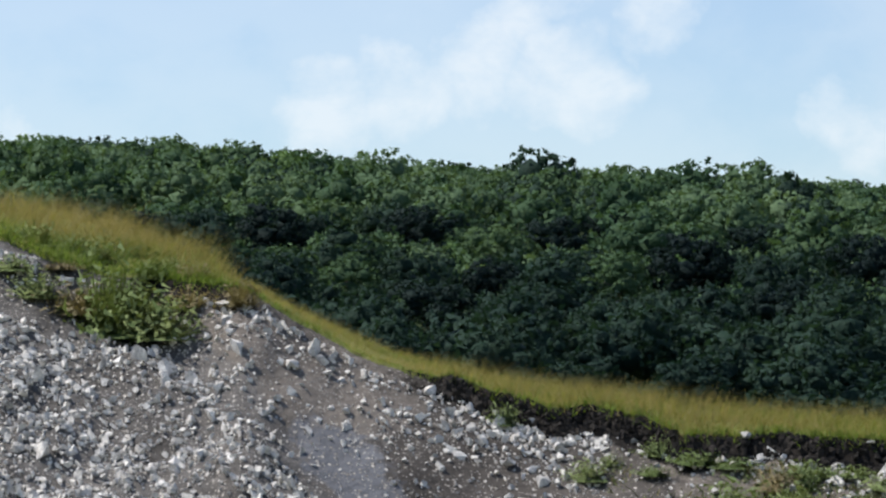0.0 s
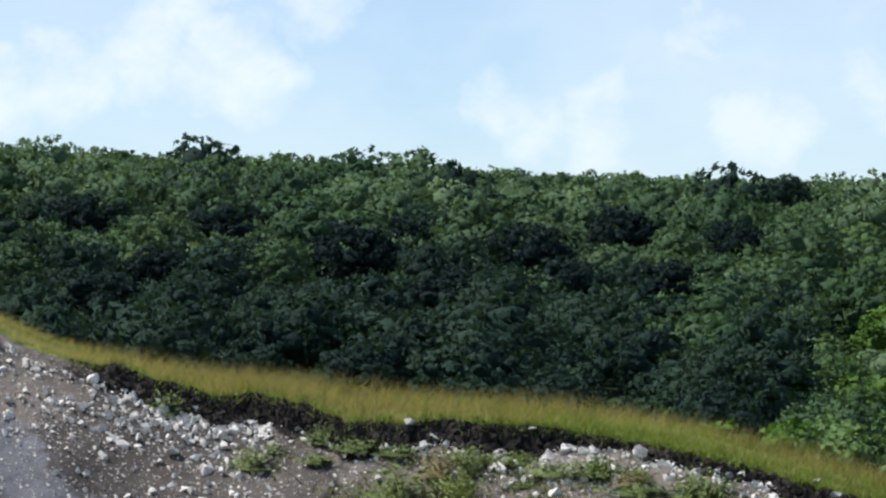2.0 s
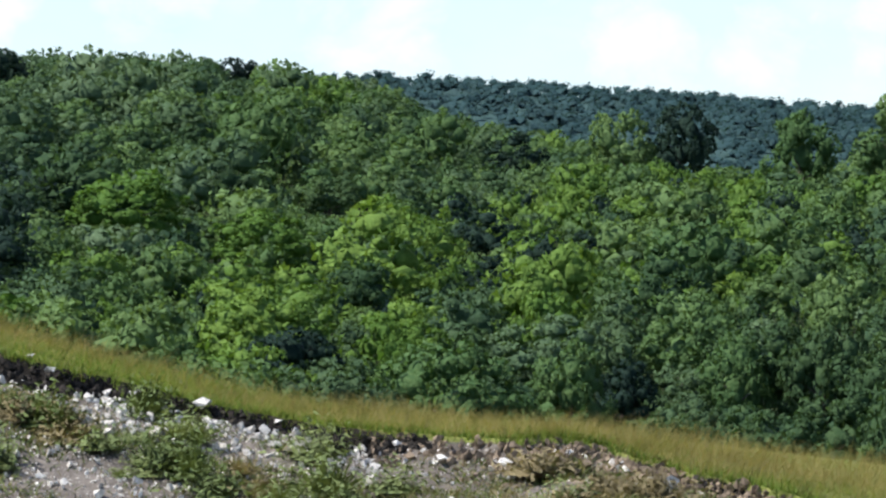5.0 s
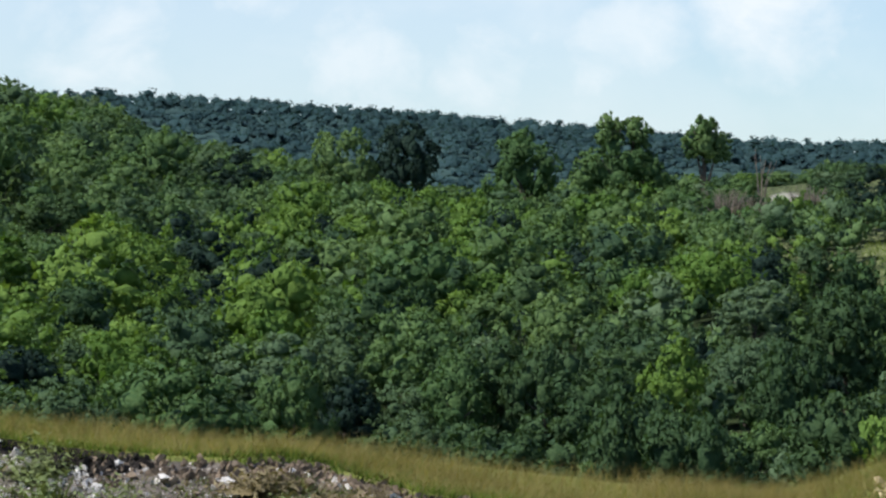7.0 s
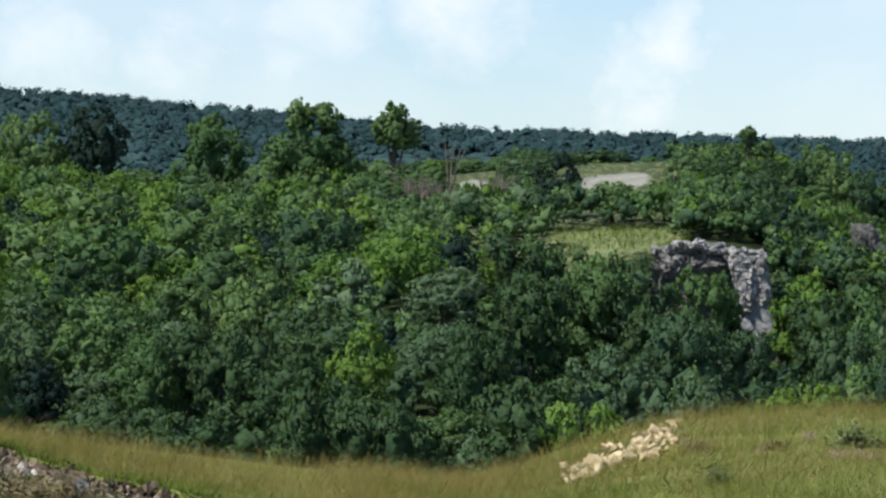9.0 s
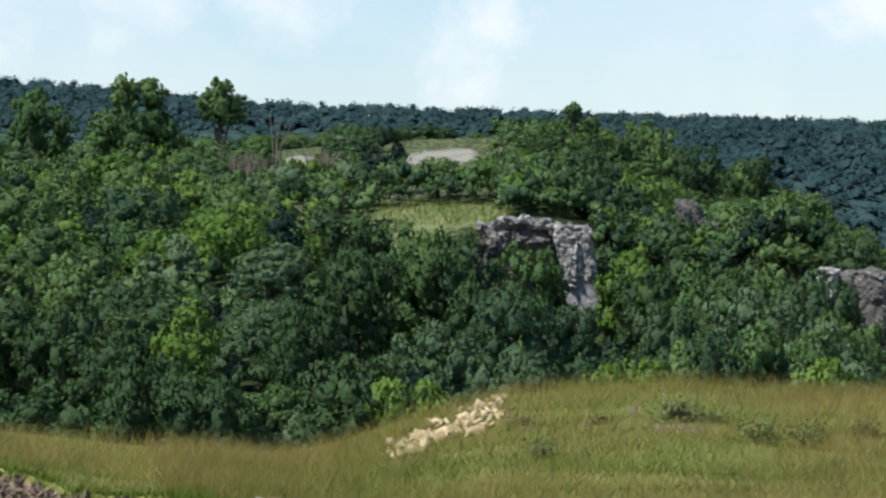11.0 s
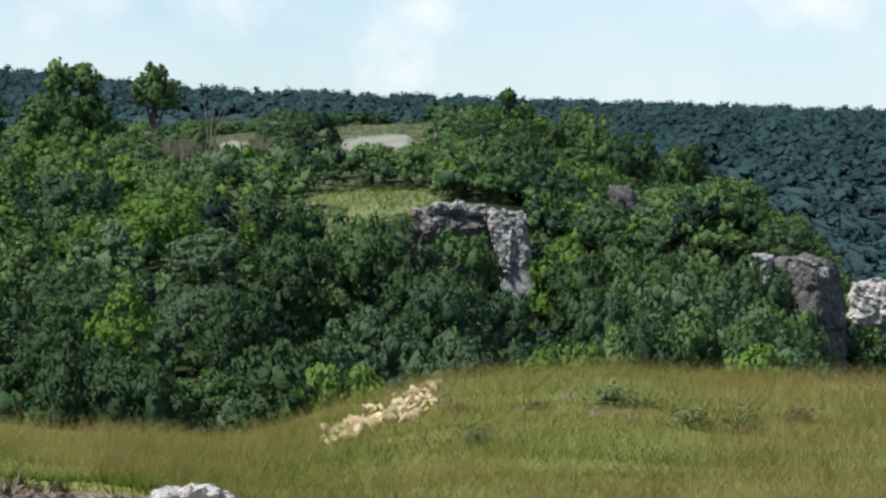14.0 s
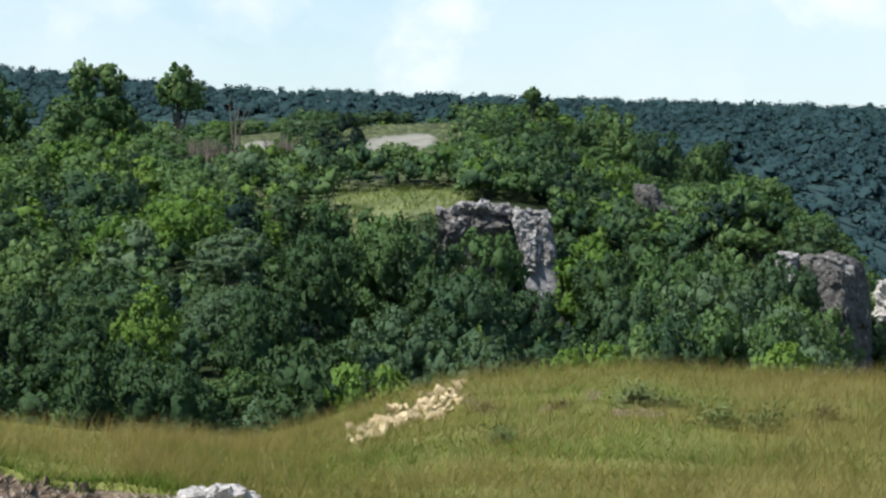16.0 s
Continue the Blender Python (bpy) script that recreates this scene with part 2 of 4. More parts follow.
M_DRYWEED = foliage("dry_weeds", (0.15, 0.137, 0.06), (0.33, 0.29, 0.15), True, 0.3, 6.0)
M_MAT = foliage("weed_mats", (0.085, 0.125, 0.045), (0.21, 0.25, 0.1), True, 0.3, 6.0)
M_WEED = foliage("weeds", (0.105, 0.15, 0.055), (0.25, 0.3, 0.13), False, 0.2, 9.0)
M_RUST = foliage("withered_weeds", (0.17, 0.145, 0.08), (0.36, 0.3, 0.175), False, 0.2, 9.0)

# ---- the lie of the land: bearing in degrees (right of the first view), distance and height in metres ----
def track(pairs):
    """A smooth line through (bearing, value) pairs, closed behind the camera."""
    b = [p[0] for p in pairs]
    v = [p[1] for p in pairs]
    mid = (v[0] + v[-1]) / 2
    b, v = [-150.0, -60.0] + b + [95.0, 150.0], [mid, v[0]] + v + [v[-1], mid]
    return lambda a: np.interp(a, b, v, period=360)


def step(lo, hi, x):
    x = np.clip((x - lo) / (hi - lo), 0, 1)
    return x * x * (3 - 2 * x)


edge_far = track([(-9, 62), (0, 59), (10, 56), (20, 53), (27, 50.5), (31, 47), (44, 46)])
# rise of the bank's upper edge and of the crest of the grass behind it, in degrees seen from the eye
edge_rise = track([(-8, 2.2), (-6, 1.5), (-4.3, 1.35), (-3.7, 1.38), (-2.9, 0.86), (-1.9, 0.34), (-0.9, -0.06), (0.7, -0.6), (2.2, -0.98), (4.3, -1.17), (6.3, -1.32), (8, -1.5),
                   (10.3, -1.89), (12, -2.28), (14, -2.84), (16, -3.36), (18, -3.78), (20.5, -3.93), (22.5, -3.98), (24.6, -4.5), (26.6, -4.92), (28, -5.3), (30, -5.5), (32, -6.0), (44, -6.2)])
crest_rise = track([(-8, 2.7), (-6, 2.35), (-4.25, 1.85), (-3.9, 1.5), (-3.2, 1.16), (-2.3, 0.72), (-0.9, 0.1), (0.7, -0.42), (2.2, -0.6), (4.3, -0.9), (6.3, -1.05), (8, -1.2),
                    (10.3, -1.52), (12, -1.95), (14, -2.5), (16, -3.0), (18, -3.45), (20.5, -3.75), (22.5, -3.85), (24.6, -4.1), (26.6, -4.33), (28.5, -4.55), (31.3, -4.68), (32.2, -4.45), (33.2, -4.1), (35.2, -3.5), (37.2, -3.3), (38.4, -3.22), (40.2, -3.34), (44, -3.45)])
bank_high = track([(-9, 0.12), (-4.2, 0.3), (-3.3, 0.08), (-1.2, 0.08), (1.2, 0.34), (8, 0.32), (10, 0.22), (18, 0.24), (19.5, 0.2), (23.8, 0.18), (26, 0.28), (29, 0.25), (31.5, 0.0), (44, 0.0)])
crest_back = track([(-9, 8), (0, 5.5), (20, 6), (26, 9), (29, 13), (31, 16), (34, 26), (44, 30)])
slope_deg = track([(-9, 35), (0, 32), (5, 24), (10, 19), (20, 14), (30, 10), (44, 7)])
# the wooded hill: bearing and distance of its ridge, and the rise of its treetops
tree_tall = track([(-9, 5.6), (17, 5.2), (22, 4.6), (28, 4.5), (31, 1.8), (36, 1.5), (38.5, 4.0), (44, 4.5)])
ridge_far = track([(-9, 430), (12, 420), (19, 390), (22, 330), (26, 290), (44, 275)])
ridge_rise = track([(-8, 4.05), (-4, 3.95), (-2, 3.7), (0, 3.6), (4, 3.45), (8, 3.2), (10, 3.06), (11.6, 3.14), (14, 3.04), (16.7, 3.0), (19, 2.67), (20, 2.1), (22.5, 1.55), (25, 1.1), (29, 1.15), (31, 1.3), (33, 1.5), (36.5, 1.55), (38.9, 0.9), (40.2, 0.4), (41, 0.0), (42, -0.9), (43, -2.2), (46, -3.0)])
far_rise = track([(10, 2.7), (19.7, 2.8), (23, 2.57), (27.5, 2.22), (31, 1.95), (33, 1.88), (40, 1.71), (46, 1.6)])
VALLEY_FAR = 122.0


def tan_deg(d):
    return np.tan(np.radians(d))


def wobble(x, y, scale, seed=0.0):
    """Cheap smooth noise, about -1 to 1."""
    x, y = x * scale + seed * 17.3, y * scale + seed * 9.1
    return (np.sin(x * 1.3 + 1.7 * np.sin(y * 0.9)) + np.sin(y * 1.7 + 1.3 * np.sin(x * 1.1 + 2.0)) + np.sin((x + y) * 2.3 + seed)) / 3


def edge_at(a):
    s = np.radians(a) * 55
    return edge_far(a) + (0.3 + 0.7 * step(-2, 5, a)) * (0.35 * np.sin(s * 0.9) + 0.2 * np.sin(s * 2.3 + 1) + 0.1 * np.sin(s * 5.7) + 0.06 * np.sin(s * 13.1))


def height(a, r):
    """Height of the ground above the camera's feet."""
    a, r = np.asarray(a, float), np.asarray(r, float)
    re = edge_at(a)
    ze = edge_far(a) * tan_deg(edge_rise(a)) + (re - edge_far(a)) * tan_deg(slope_deg(a)) * (1 - step(3, 8, a))
    rc = re + crest_back(a)
    zc = rc * tan_deg(crest_rise(a))
    x, y = r * np.sin(np.radians(a)), r * np.cos(np.radians(a))
    bank = bank_high(a)
    # near ground, slope, bank, grass
    r0 = edge_far(a)
    foot = r0 - 13
    low = r0 * tan_deg(edge_rise(a)) - bank
    zfoot = low - 13 * tan_deg(slope_deg(a))
    near = np.interp(r, [0, 3, 12, 25, 36], [-1.6, -1.6, -2.3, -5.0, -7.2])
    k = np.clip((r - 30) / (foot - 30), 0, 1)
    z = near * (1 - k) + zfoot * k
    s = np.clip(r - foot, 0, 14)
    rough = 0.10 * wobble(x, y, 0.9) + 0.07 * wobble(x, y + 3 * z, 2.1, 1) + 0.05 * wobble(x, y + 2 * z, 4.3, 2)
    rough = rough * (1 + 1.1 * step(-2.0, -4.0, a))
    z = np.where(r > foot, zfoot + s * tan_deg(slope_deg(a)) + rough * step(0, 2, s), z)
    z = np.minimum(z, np.where(r > re - 0.4, ze - bank, 99))
    z = np.where(r > re, ze - bank + bank * np.clip((r - re) / 0.22, 0, 1), z)
    g = np.clip((r - re - 0.22) / (rc - re - 0.22), 0, 1)
    mound = np.where(a > 31, step(0, 1, g) * 0.6 + g * 0.4, g)
    z = np.where(r > re + 0.22, ze + (zc - ze) * mound + 0.06 * wobble(x, y, 0.8, 3), z)
    # down behind the crest, then the hill
    rr = ridge_far(a)
    zr = rr * tan_deg(ridge_rise(a)) - tree_tall(a)
    vz = -11.0 - 5.5 * step(8, 25, a) - 3 * step(40, 45, a)
    d = np.clip((r - rc) / (VALLEY_FAR - rc), 0, 1)
    z = np.where(r > rc, zc + (vz - zc) * step(0, 1, d), z)
    u = np.clip((r - VALLEY_FAR) / (rr - VALLEY_FAR), 0, 1)
    plain = np.interp(u, [0, 0.2, 0.6, 0.85, 1], [0, 0.2, 0.66, 0.9, 1])
    benched = np.interp(u, [0, 0.5, 0.61, 0.645, 0.74, 1], [0, 0.2, 0.26, 0.66, 0.75, 1])
    shelf = np.interp(u, [0, 0.5, 0.61, 0.645, 1], [0, 0.2, 0.26, 1.0, 1])
    k2 = step(38.8, 40.6, a)
    benched = benched * (1 - k2) + shelf * k2
    w = step(30.8, 33.0, a)
    z = np.where(r > VALLEY_FAR, vz + (zr - vz) * (plain * (1 - w) + benched * w) + 0.8 * wobble(x, y, 0.05, 4) * u * (1 - u) * 4, z)
    # behind the ridge: a dip, then the far wooded ridge
    zf = 820 * tan_deg(far_rise(a)) - 4.9
    dip = np.minimum(zr, -2.0) - 6
    v = np.clip((r - rr) / 130, 0, 1)
    z = np.where(r > rr, zr + (dip - zr) * step(0, 1, v), z)
    q = np.clip((r - rr - 130) / (820 - rr - 130), 0, 1)
    z = np.where(r > rr + 130, dip + (zf - dip) * (0.6 * step(0, 1, q) + 0.4 * q), z)
    z = np.where(r > 820, zf - (r - 820) * 0.06, z)
    z = np.where(r > 1500, zf - 40.8, z)
    return z + EYE


def spot(a, r, lift=0.0):
    return Vector((r * math.sin(radians(a)), r * math.cos(radians(a)), float(height(a, r)) + lift))


def slope_spot(a, rise):
    """The place on the near slope or grass that is seen at this bearing and rise."""
    rs = np.arange(30.0, 85.0, 0.05)
    el = np.degrees(np.arctan2(height(a, rs) - EYE, rs))
    ok = np.nonzero(el >= rise)[0]
    return rs[ok[0]] if len(ok) else float(edge_at(a)) - 0.3


# ---- helpers for meshes ----
def mesh_object(name, verts, faces, mats, parent=None, smooth=False, label="", tone=None, slots=None, normals=None):
    me = bpy.data.meshes.new(name)
    me.from_pydata(np.asarray(verts, float).tolist(), [], faces if isinstance(faces, list) else faces.tolist())
    for m in mats if isinstance(mats, (list, tuple)) else [mats]:
        me.materials.append(m)
    if slots is not None:
        me.polygons.foreach_set("material_index", np.asarray(slots, np.int32))
    if smooth:
        me.polygons.foreach_set("use_smooth", np.ones(len(me.polygons), bool))
    if tone is not None:
        at = me.attributes.new("tone", "FLOAT", "POINT")
        at.data.foreach_set("value", np.asarray(tone, np.float32))
    if normals is not None:
        at = me.attributes.new("custom_normal", "FLOAT_VECTOR", "POINT")
        at.data.foreach_set("vector", np.asarray(normals, np.float32).ravel())
    me.update()
    ob = new(name, me)
    ob.parent = parent
    if label:
        tagged(ob, label)
    return ob


def root(name, m, label, category, group=""):
    ob = new(name)
    ob.empty_display_size = 0.3
    ob.matrix_world = m
    return tagged(ob, label, category, group)


def unit(v):
    return v / np.maximum(np.linalg.norm(v, axis=-1, keepdims=True), 1e-9)


def leaf_cards(p, n, size, rng, slim=0.75):
    """A three-cornered leaf spray at each point p, facing about n."""
    k = len(p)
    t = unit(np.cross(n, rng.normal(size=(k, 3))))
    b = np.cross(n, t)
    s = size[:, None]
    v = np.stack([p + t * s * 1.25, p - t * s * 0.75 + b * s * slim, p - t * s * 0.6 - b * s * slim], 1).reshape(-1, 3)
    return v, np.arange(k * 3).reshape(-1, 3)


def ball(level):
    bm = bmesh.new()
    bmesh.ops.create_icosphere(bm, subdivisions=level, radius=1.0)
    v, f = np.array([q.co[:] for q in bm.verts]), np.array([[q.index for q in p.verts] for p in bm.faces])
    bm.free()
    return v, f


BALL = ball(1)


def crown(rng, leaves, lobes, radius, tall, leaf, low=-0.75, core=0.6, tufts=20):
    """A billowy crown of rounded boughs from the ground to a height of tall, clothed in tufts of small leaf sprays: verts, triangles and soft normals."""
    half = tall * 0.46
    k = np.arange(lobes)
    dz = 1 - (1 - low) * (k + 0.5) / lobes + 0.12 * rng.normal(size=lobes)
    dz = np.clip(dz, low, 0.98)
    an = k * 2.39996 + rng.random() * 6.28 + 0.35 * rng.normal(size=lobes)
    d = np.stack([np.cos(an) * np.sqrt(1 - dz ** 2), np.sin(an) * np.sqrt(1 - dz ** 2), dz], 1)
    big = min(1.35, (12.0 / lobes) ** 0.45)
    lr = radius * 0.38 * big * (0.55 + 0.75 * rng.random(lobes))
    out = (1.0 - 0.38 * big) * (0.68 + 0.5 * rng.random((lobes, 1)))
    c = d * out * np.array([radius, radius, half]) + np.array([0, 0, half])
    bv, bf = BALL
    V, F, N, n = [], [], [], 0
    for q, r, w in zip(np.concatenate([c, [[0, 0, half * 0.95]]]), np.append(lr, radius * 0.52), np.concatenate([d, [[0, 0, 1.0]]])):
        bump = 1 + 0.12 * rng.normal(size=(len(bv), 1))
        N.append(unit(0.85 * bv + 0.3 * w))
        V.append(q + bv * (r * core * bump) * np.array([1, 1, 0.85]))
        F.append(bf + n)
        n += len(bv)
    # tufts stand out from the boughs, sprays cover the tufts; those buried in a neighbouring bough are left out
    td = unit(rng.normal(size=(lobes, tufts, 3)) + d[:, None] * 0.7 + np.array([0, 0, 0.25]))
    tr = lr[:, None] * (0.15 + 0.17 * rng.random((lobes, tufts)))
    tc = c[:, None] + td * (lr[:, None] * (0.72 + 0.4 * rng.random((lobes, tufts))))[..., None] * np.array([1, 1, 0.85])
    m = leaves * 3
    pick, tuft = rng.choice(lobes, m, p=lr ** 2 / np.sum(lr ** 2)), rng.integers(0, tufts, m)
    nn = unit(rng.normal(size=(m, 3)) + 0.55 * td[pick, tuft] + np.array([0, 0, 0.2]))
    p = tc[pick, tuft] + nn * (tr[pick, tuft] * (0.75 + 0.45 * rng.random(m)))[:, None] * np.array([1, 1, 0.8])
    dist = np.linalg.norm(p[:, None] - c[None], axis=2) / lr[None]
    dist[np.arange(m), pick] = 9
    keep = np.nonzero(dist.min(1) > 0.85)[0][:leaves]
    p, nn, pick, tuft = p[keep], nn[keep], pick[keep], tuft[keep]
    nn = unit(0.7 * nn + 0.55 * td[pick, tuft])
    face = unit(nn + 0.75 * rng.normal(size=nn.shape))
    lv, lf = leaf_cards(p, face, leaf * (0.55 + 0.8 * rng.random(len(p))), rng)
    v = np.concatenate(V + [lv])
    N = np.concatenate(N + [np.repeat(unit(0.7 * nn + 0.6 * face + 0.3 * d[pick] + np.array([0, 0, 0.1])), 3, 0)])
    v[:, 2] *= tall / v[:, 2].max()
    v[:, :2] *= radius / np.percentile(np.linalg.norm(v[:, :2], axis=1), 97)
    return v, np.concatenate(F + [lf + n]), N


def tube(path, radii, segs=6):
    """A tapered limb along a path."""
    v, f = [], []
    path = [Vector(p) for p in path]
    for i, p in enumerate(path):
        way = (path[min(i + 1, len(path) - 1)] - path[max(i - 1, 0)]).normalized()
        s = way.orthogonal().normalized()
        t = way.cross(s)
        for j in range(segs):
            an = 2 * math.pi * j / segs
            v.append(p + (s * math.cos(an) + t * math.sin(an)) * radii[i])
    for i in range(len(path) - 1):
        for j in range(segs):
            a, b = i * segs + j, i * segs + (j + 1) % segs
            f.append((a, b, b + segs, a + segs))
    f.append(tuple(range((len(path) - 1) * segs, len(path) * segs)))
    return [tuple(q) for q in v], f


def joined(parts):
    vs, fs, n = [], [], 0
    for v, f in parts:
        vs.extend([tuple(q) for q in v])
        fs.extend([tuple(int(i) + n for i in q) for q in f])
        n += len(v)
    return vs, fs


def trunk_mesh(rng, h, r):
    """Trunk with limbs that reach into the crown; h: height of the crown's middle."""
    lean = [(0, 0, -0.4), (0.05 * h * rng.normal(), 0.05 * h * rng.normal(), h * 0.5), (0.06 * h * rng.normal(), 0.06 * h * rng.normal(), h * 1.15)]
    parts = [tube(lean, [r * 1.25, r * 0.8, r * 0.3])]
    for i in range(5):
        an = i * 2.4 + rng.random()
        z0 = h * (0.45 + 0.1 * i)
        out = h * (0.3 + 0.15 * rng.random())
        parts.append(tube([(0, 0, z0), (math.cos(an) * out * 0.5, math.sin(an) * out * 0.5, z0 + out * 0.45), (math.cos(an) * out, math.sin(an) * out, z0 + out * 0.7)], [r * 0.45, r * 0.3, r * 0.1], 5))
    return joined(parts)


# ---- the ground: one sheet round the camera, out to the horizon ----
def build_ground():
    az = np.concatenate([np.arange(-10, 45.01, 0.17), np.arange(48, 350, 3.0)])
    off = np.concatenate([np.arange(-13, -0.8, 0.35), np.arange(-0.6, 0.7, 0.07), np.arange(0.9, 8, 0.45), np.arange(8.5, 36, 1.4)])
    near = np.array([0.0, 1.5, 3, 6, 9, 12, 16, 20, 25, 30])
    far = np.concatenate([np.arange(88, 208, 5.0), np.arange(208, 246, 1.6), np.arange(248, 300, 5.0), np.arange(300, 460, 10.0), np.array([480, 510, 540, 580, 620, 670, 720, 780, 820, 870, 950, 1100, 1300, 1500, 2000, 2800, 4000])])
    A, Rr = [], []
    aw = np.where(az > 180, az - 360, az)
    for a in aw:
        Rr.append(np.concatenate([near, edge_at(a) + off, far]))
    Rr = np.array(Rr)
    A = np.repeat(aw[:, None], Rr.shape[1], 1)
    Z = height(A, Rr)
    V = np.stack([Rr * np.sin(np.radians(A)), Rr * np.cos(np.radians(A)), Z], -1)
    na, nr = A.shape
    i, j = np.meshgrid(np.arange(na), np.arange(nr - 1), indexing="ij")
    i2 = (i + 1) % na
    F = np.stack([i * nr + j, i2 * nr + j, i2 * nr + j + 1, i * nr + j + 1], -1).reshape(-1, 4)
    # what covers the ground
    a, r = A.ravel(), Rr.ravel()
    x, y = r * np.sin(np.radians(a)), r * np.cos(np.radians(a))
    re = edge_at(a)
    patch = wobble(x, y, 0.7, 5)
    slope = (r < re + 0.14) & (r > re - 17) & (a < 31.5)
    cover = {"cover_turf": 1.0 * ((r < re + crest_back(a) + 18) | (np.abs(a - 17) > 45))}
    cover["cover_earth"] = 1.0 * slope
    cover["cover_scree"] = slope * np.clip(0.5 + (-3.0 - a - 1.5 * patch) / 2.0 + 0.12 * (re - r - 3.0), 0, 1)
    cover["cover_dust"] = slope * np.clip(1.05 + 0.25 * patch - 0.7 * (((a + 1.0) / 2.0) ** 2 + ((r - re + 3.3) / 1.3) ** 2), 0, 1)
    cover["cover_loam"] = slope * np.clip(1.15 - 0.5 * (((a - 2.0) / 2.6) ** 2 + ((r - re + 2.0) / 1.8) ** 2) + 0.3 * patch, 0, 1)
    cover["cover_ochre"] = slope * np.clip(0.62 + 0.5 * patch, 0, 1) * step(20.5, 23.0, a)
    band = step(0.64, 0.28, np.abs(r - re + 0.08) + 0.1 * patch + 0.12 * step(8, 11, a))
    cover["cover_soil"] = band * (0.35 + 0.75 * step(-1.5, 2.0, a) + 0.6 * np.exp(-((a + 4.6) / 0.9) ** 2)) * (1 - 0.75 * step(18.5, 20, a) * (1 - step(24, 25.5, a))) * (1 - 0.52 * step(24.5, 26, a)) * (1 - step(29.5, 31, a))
    cover["cover_ochre"] = np.maximum(cover["cover_ochre"], (a > 32) * (r < 90) * np.clip(1.25 - 0.5 * (((a - 34.2) / 0.75) ** 2 + ((r - np.interp(a, [33.2, 34.2, 35.0], [slope_spot(33.2, -4.4), slope_spot(34.2, -4.08), slope_spot(35.0, -3.78)])) / 1.6) ** 2), 0, 1))
    cover["cover_meadow"] = np.clip(1.2 - 0.55 * (((a - 34.1) / 1.1) ** 2 + ((r - 231) / 4.5) ** 2), 0, 1)
    cover["cover_meadow"] = np.maximum(cover["cover_meadow"], 0.46 * (a > 29.5) * (a < 35.5) * (r > 225) * (r < 292))
    cover["cover_bare"] = np.clip(1.1 + 0.4 * wobble(x, y, 0.5, 21) - 0.6 * np.minimum(((a - 34.05) / 0.72) ** 2 + ((r - 270) / 6.5) ** 2, ((a - 31.5) / 0.42) ** 2 + ((r - 266) / 11) ** 2), 0, 1)
    for sa, se, sw in ((35.7, -4.02, 0.22), (36.95, -3.95, 0.3), (37.6, -3.72, 0.22), (38.4, -4.02, 0.5), (35.3, -3.86, 0.16)):
        cover["cover_ochre"] = np.maximum(cover["cover_ochre"], (r < 90) * np.clip(1.1 - 0.5 * (((a - sa) / sw) ** 2 + ((r - slope_spot(sa, se)) / 0.8) ** 2), 0, 1))
    # ground under the far woods, coloured with the same painted haze
    cover["cover_haze_canopy"] = 1.0 * (r > 470)
    g = mesh_object("ground", V.reshape(-1, 3), F, M_GROUND, smooth=True)
    for k, v in cover.items():
        at = g.data.attributes.new(k, "FLOAT", "POINT")
        at.data.foreach_set("value", v.astype(np.float32))
    return tagged(g, "stony quarry slope under grass and wooded hills beyond", "ground", kind="structure")


ground = build_ground()


# ---- the woods ----
def make_tree(kind, seed, radius, tall, leaves, leaf):
    """One tree at the origin: empty > trunk, crown."""
    rng = np.random.default_rng(seed)
    dark, light, label = SPECIES[kind]
    ob = root(kind + "_tree", Matrix(), label, "tree", "trees on the hill")
    tv, tf = trunk_mesh(rng, tall * 0.5, 0.055 * radius + 0.05)
    mesh_object("trunk", tv, tf, M_BARK, ob, True)
    v, f, nn = crown(rng, leaves, 13 + seed % 6, radius, tall * 0.93, leaf, -0.8)
    mesh_object("crown", v + np.array([0, 0, tall * 0.07]), f, LEAVES[kind], ob, True, normals=nn)
    return ob


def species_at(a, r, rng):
    """Oaks coloured dark for cloud shade on the hill to the left, with grey-green whitebeam higher up for its haze,
    lighter wood on its right flank and foot, mixed wood on the knoll.
    """
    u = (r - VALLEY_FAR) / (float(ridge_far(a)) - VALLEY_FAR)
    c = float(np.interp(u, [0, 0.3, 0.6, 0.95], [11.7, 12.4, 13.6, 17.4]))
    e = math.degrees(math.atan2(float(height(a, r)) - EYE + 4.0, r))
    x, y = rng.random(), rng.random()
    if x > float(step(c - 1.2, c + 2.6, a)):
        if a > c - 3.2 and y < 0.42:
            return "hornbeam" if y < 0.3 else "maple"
        # dark-leaved oak fills the hill's foot in place of real shade
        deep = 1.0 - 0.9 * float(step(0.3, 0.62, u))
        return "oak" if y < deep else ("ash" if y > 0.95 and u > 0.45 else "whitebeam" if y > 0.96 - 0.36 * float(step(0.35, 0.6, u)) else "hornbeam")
    low, high = np.interp(a, [12, 20, 23, 28, 31], [-3.6, -2.7, -1.2, -0.8, -0.4]), np.interp(a, [12, 15, 18, 20, 23, 28, 31], [-1.7, -1.0, -0.2, 0.5, 1.0, 1.1, 0.6])
    if low < e < high and a < 32:
        return "locust" if y < 0.6 - 0.3 * float(step(22, 25, a)) else "ash" if y < 0.78 else "hornbeam" if y < 0.88 else "maple" if y < 0.95 else "oak"
    if a > 22 and e < low and a < 33:
        return "maple" if y < 0.34 else "ash" if y < 0.54 else "hornbeam" if y < 0.78 else "oak" if y < 0.9 else "whitebeam"
    if a > 33:
        return "ash" if y < 0.36 else "locust" if y < 0.45 else "hornbeam" if y < 0.7 else "maple" if y < 0.88 else "oak"
    return "ash" if y < 0.45 else "hornbeam" if y < 0.7 else "whitebeam" if y < 0.84 else "maple" if y < 0.95 else "locust"


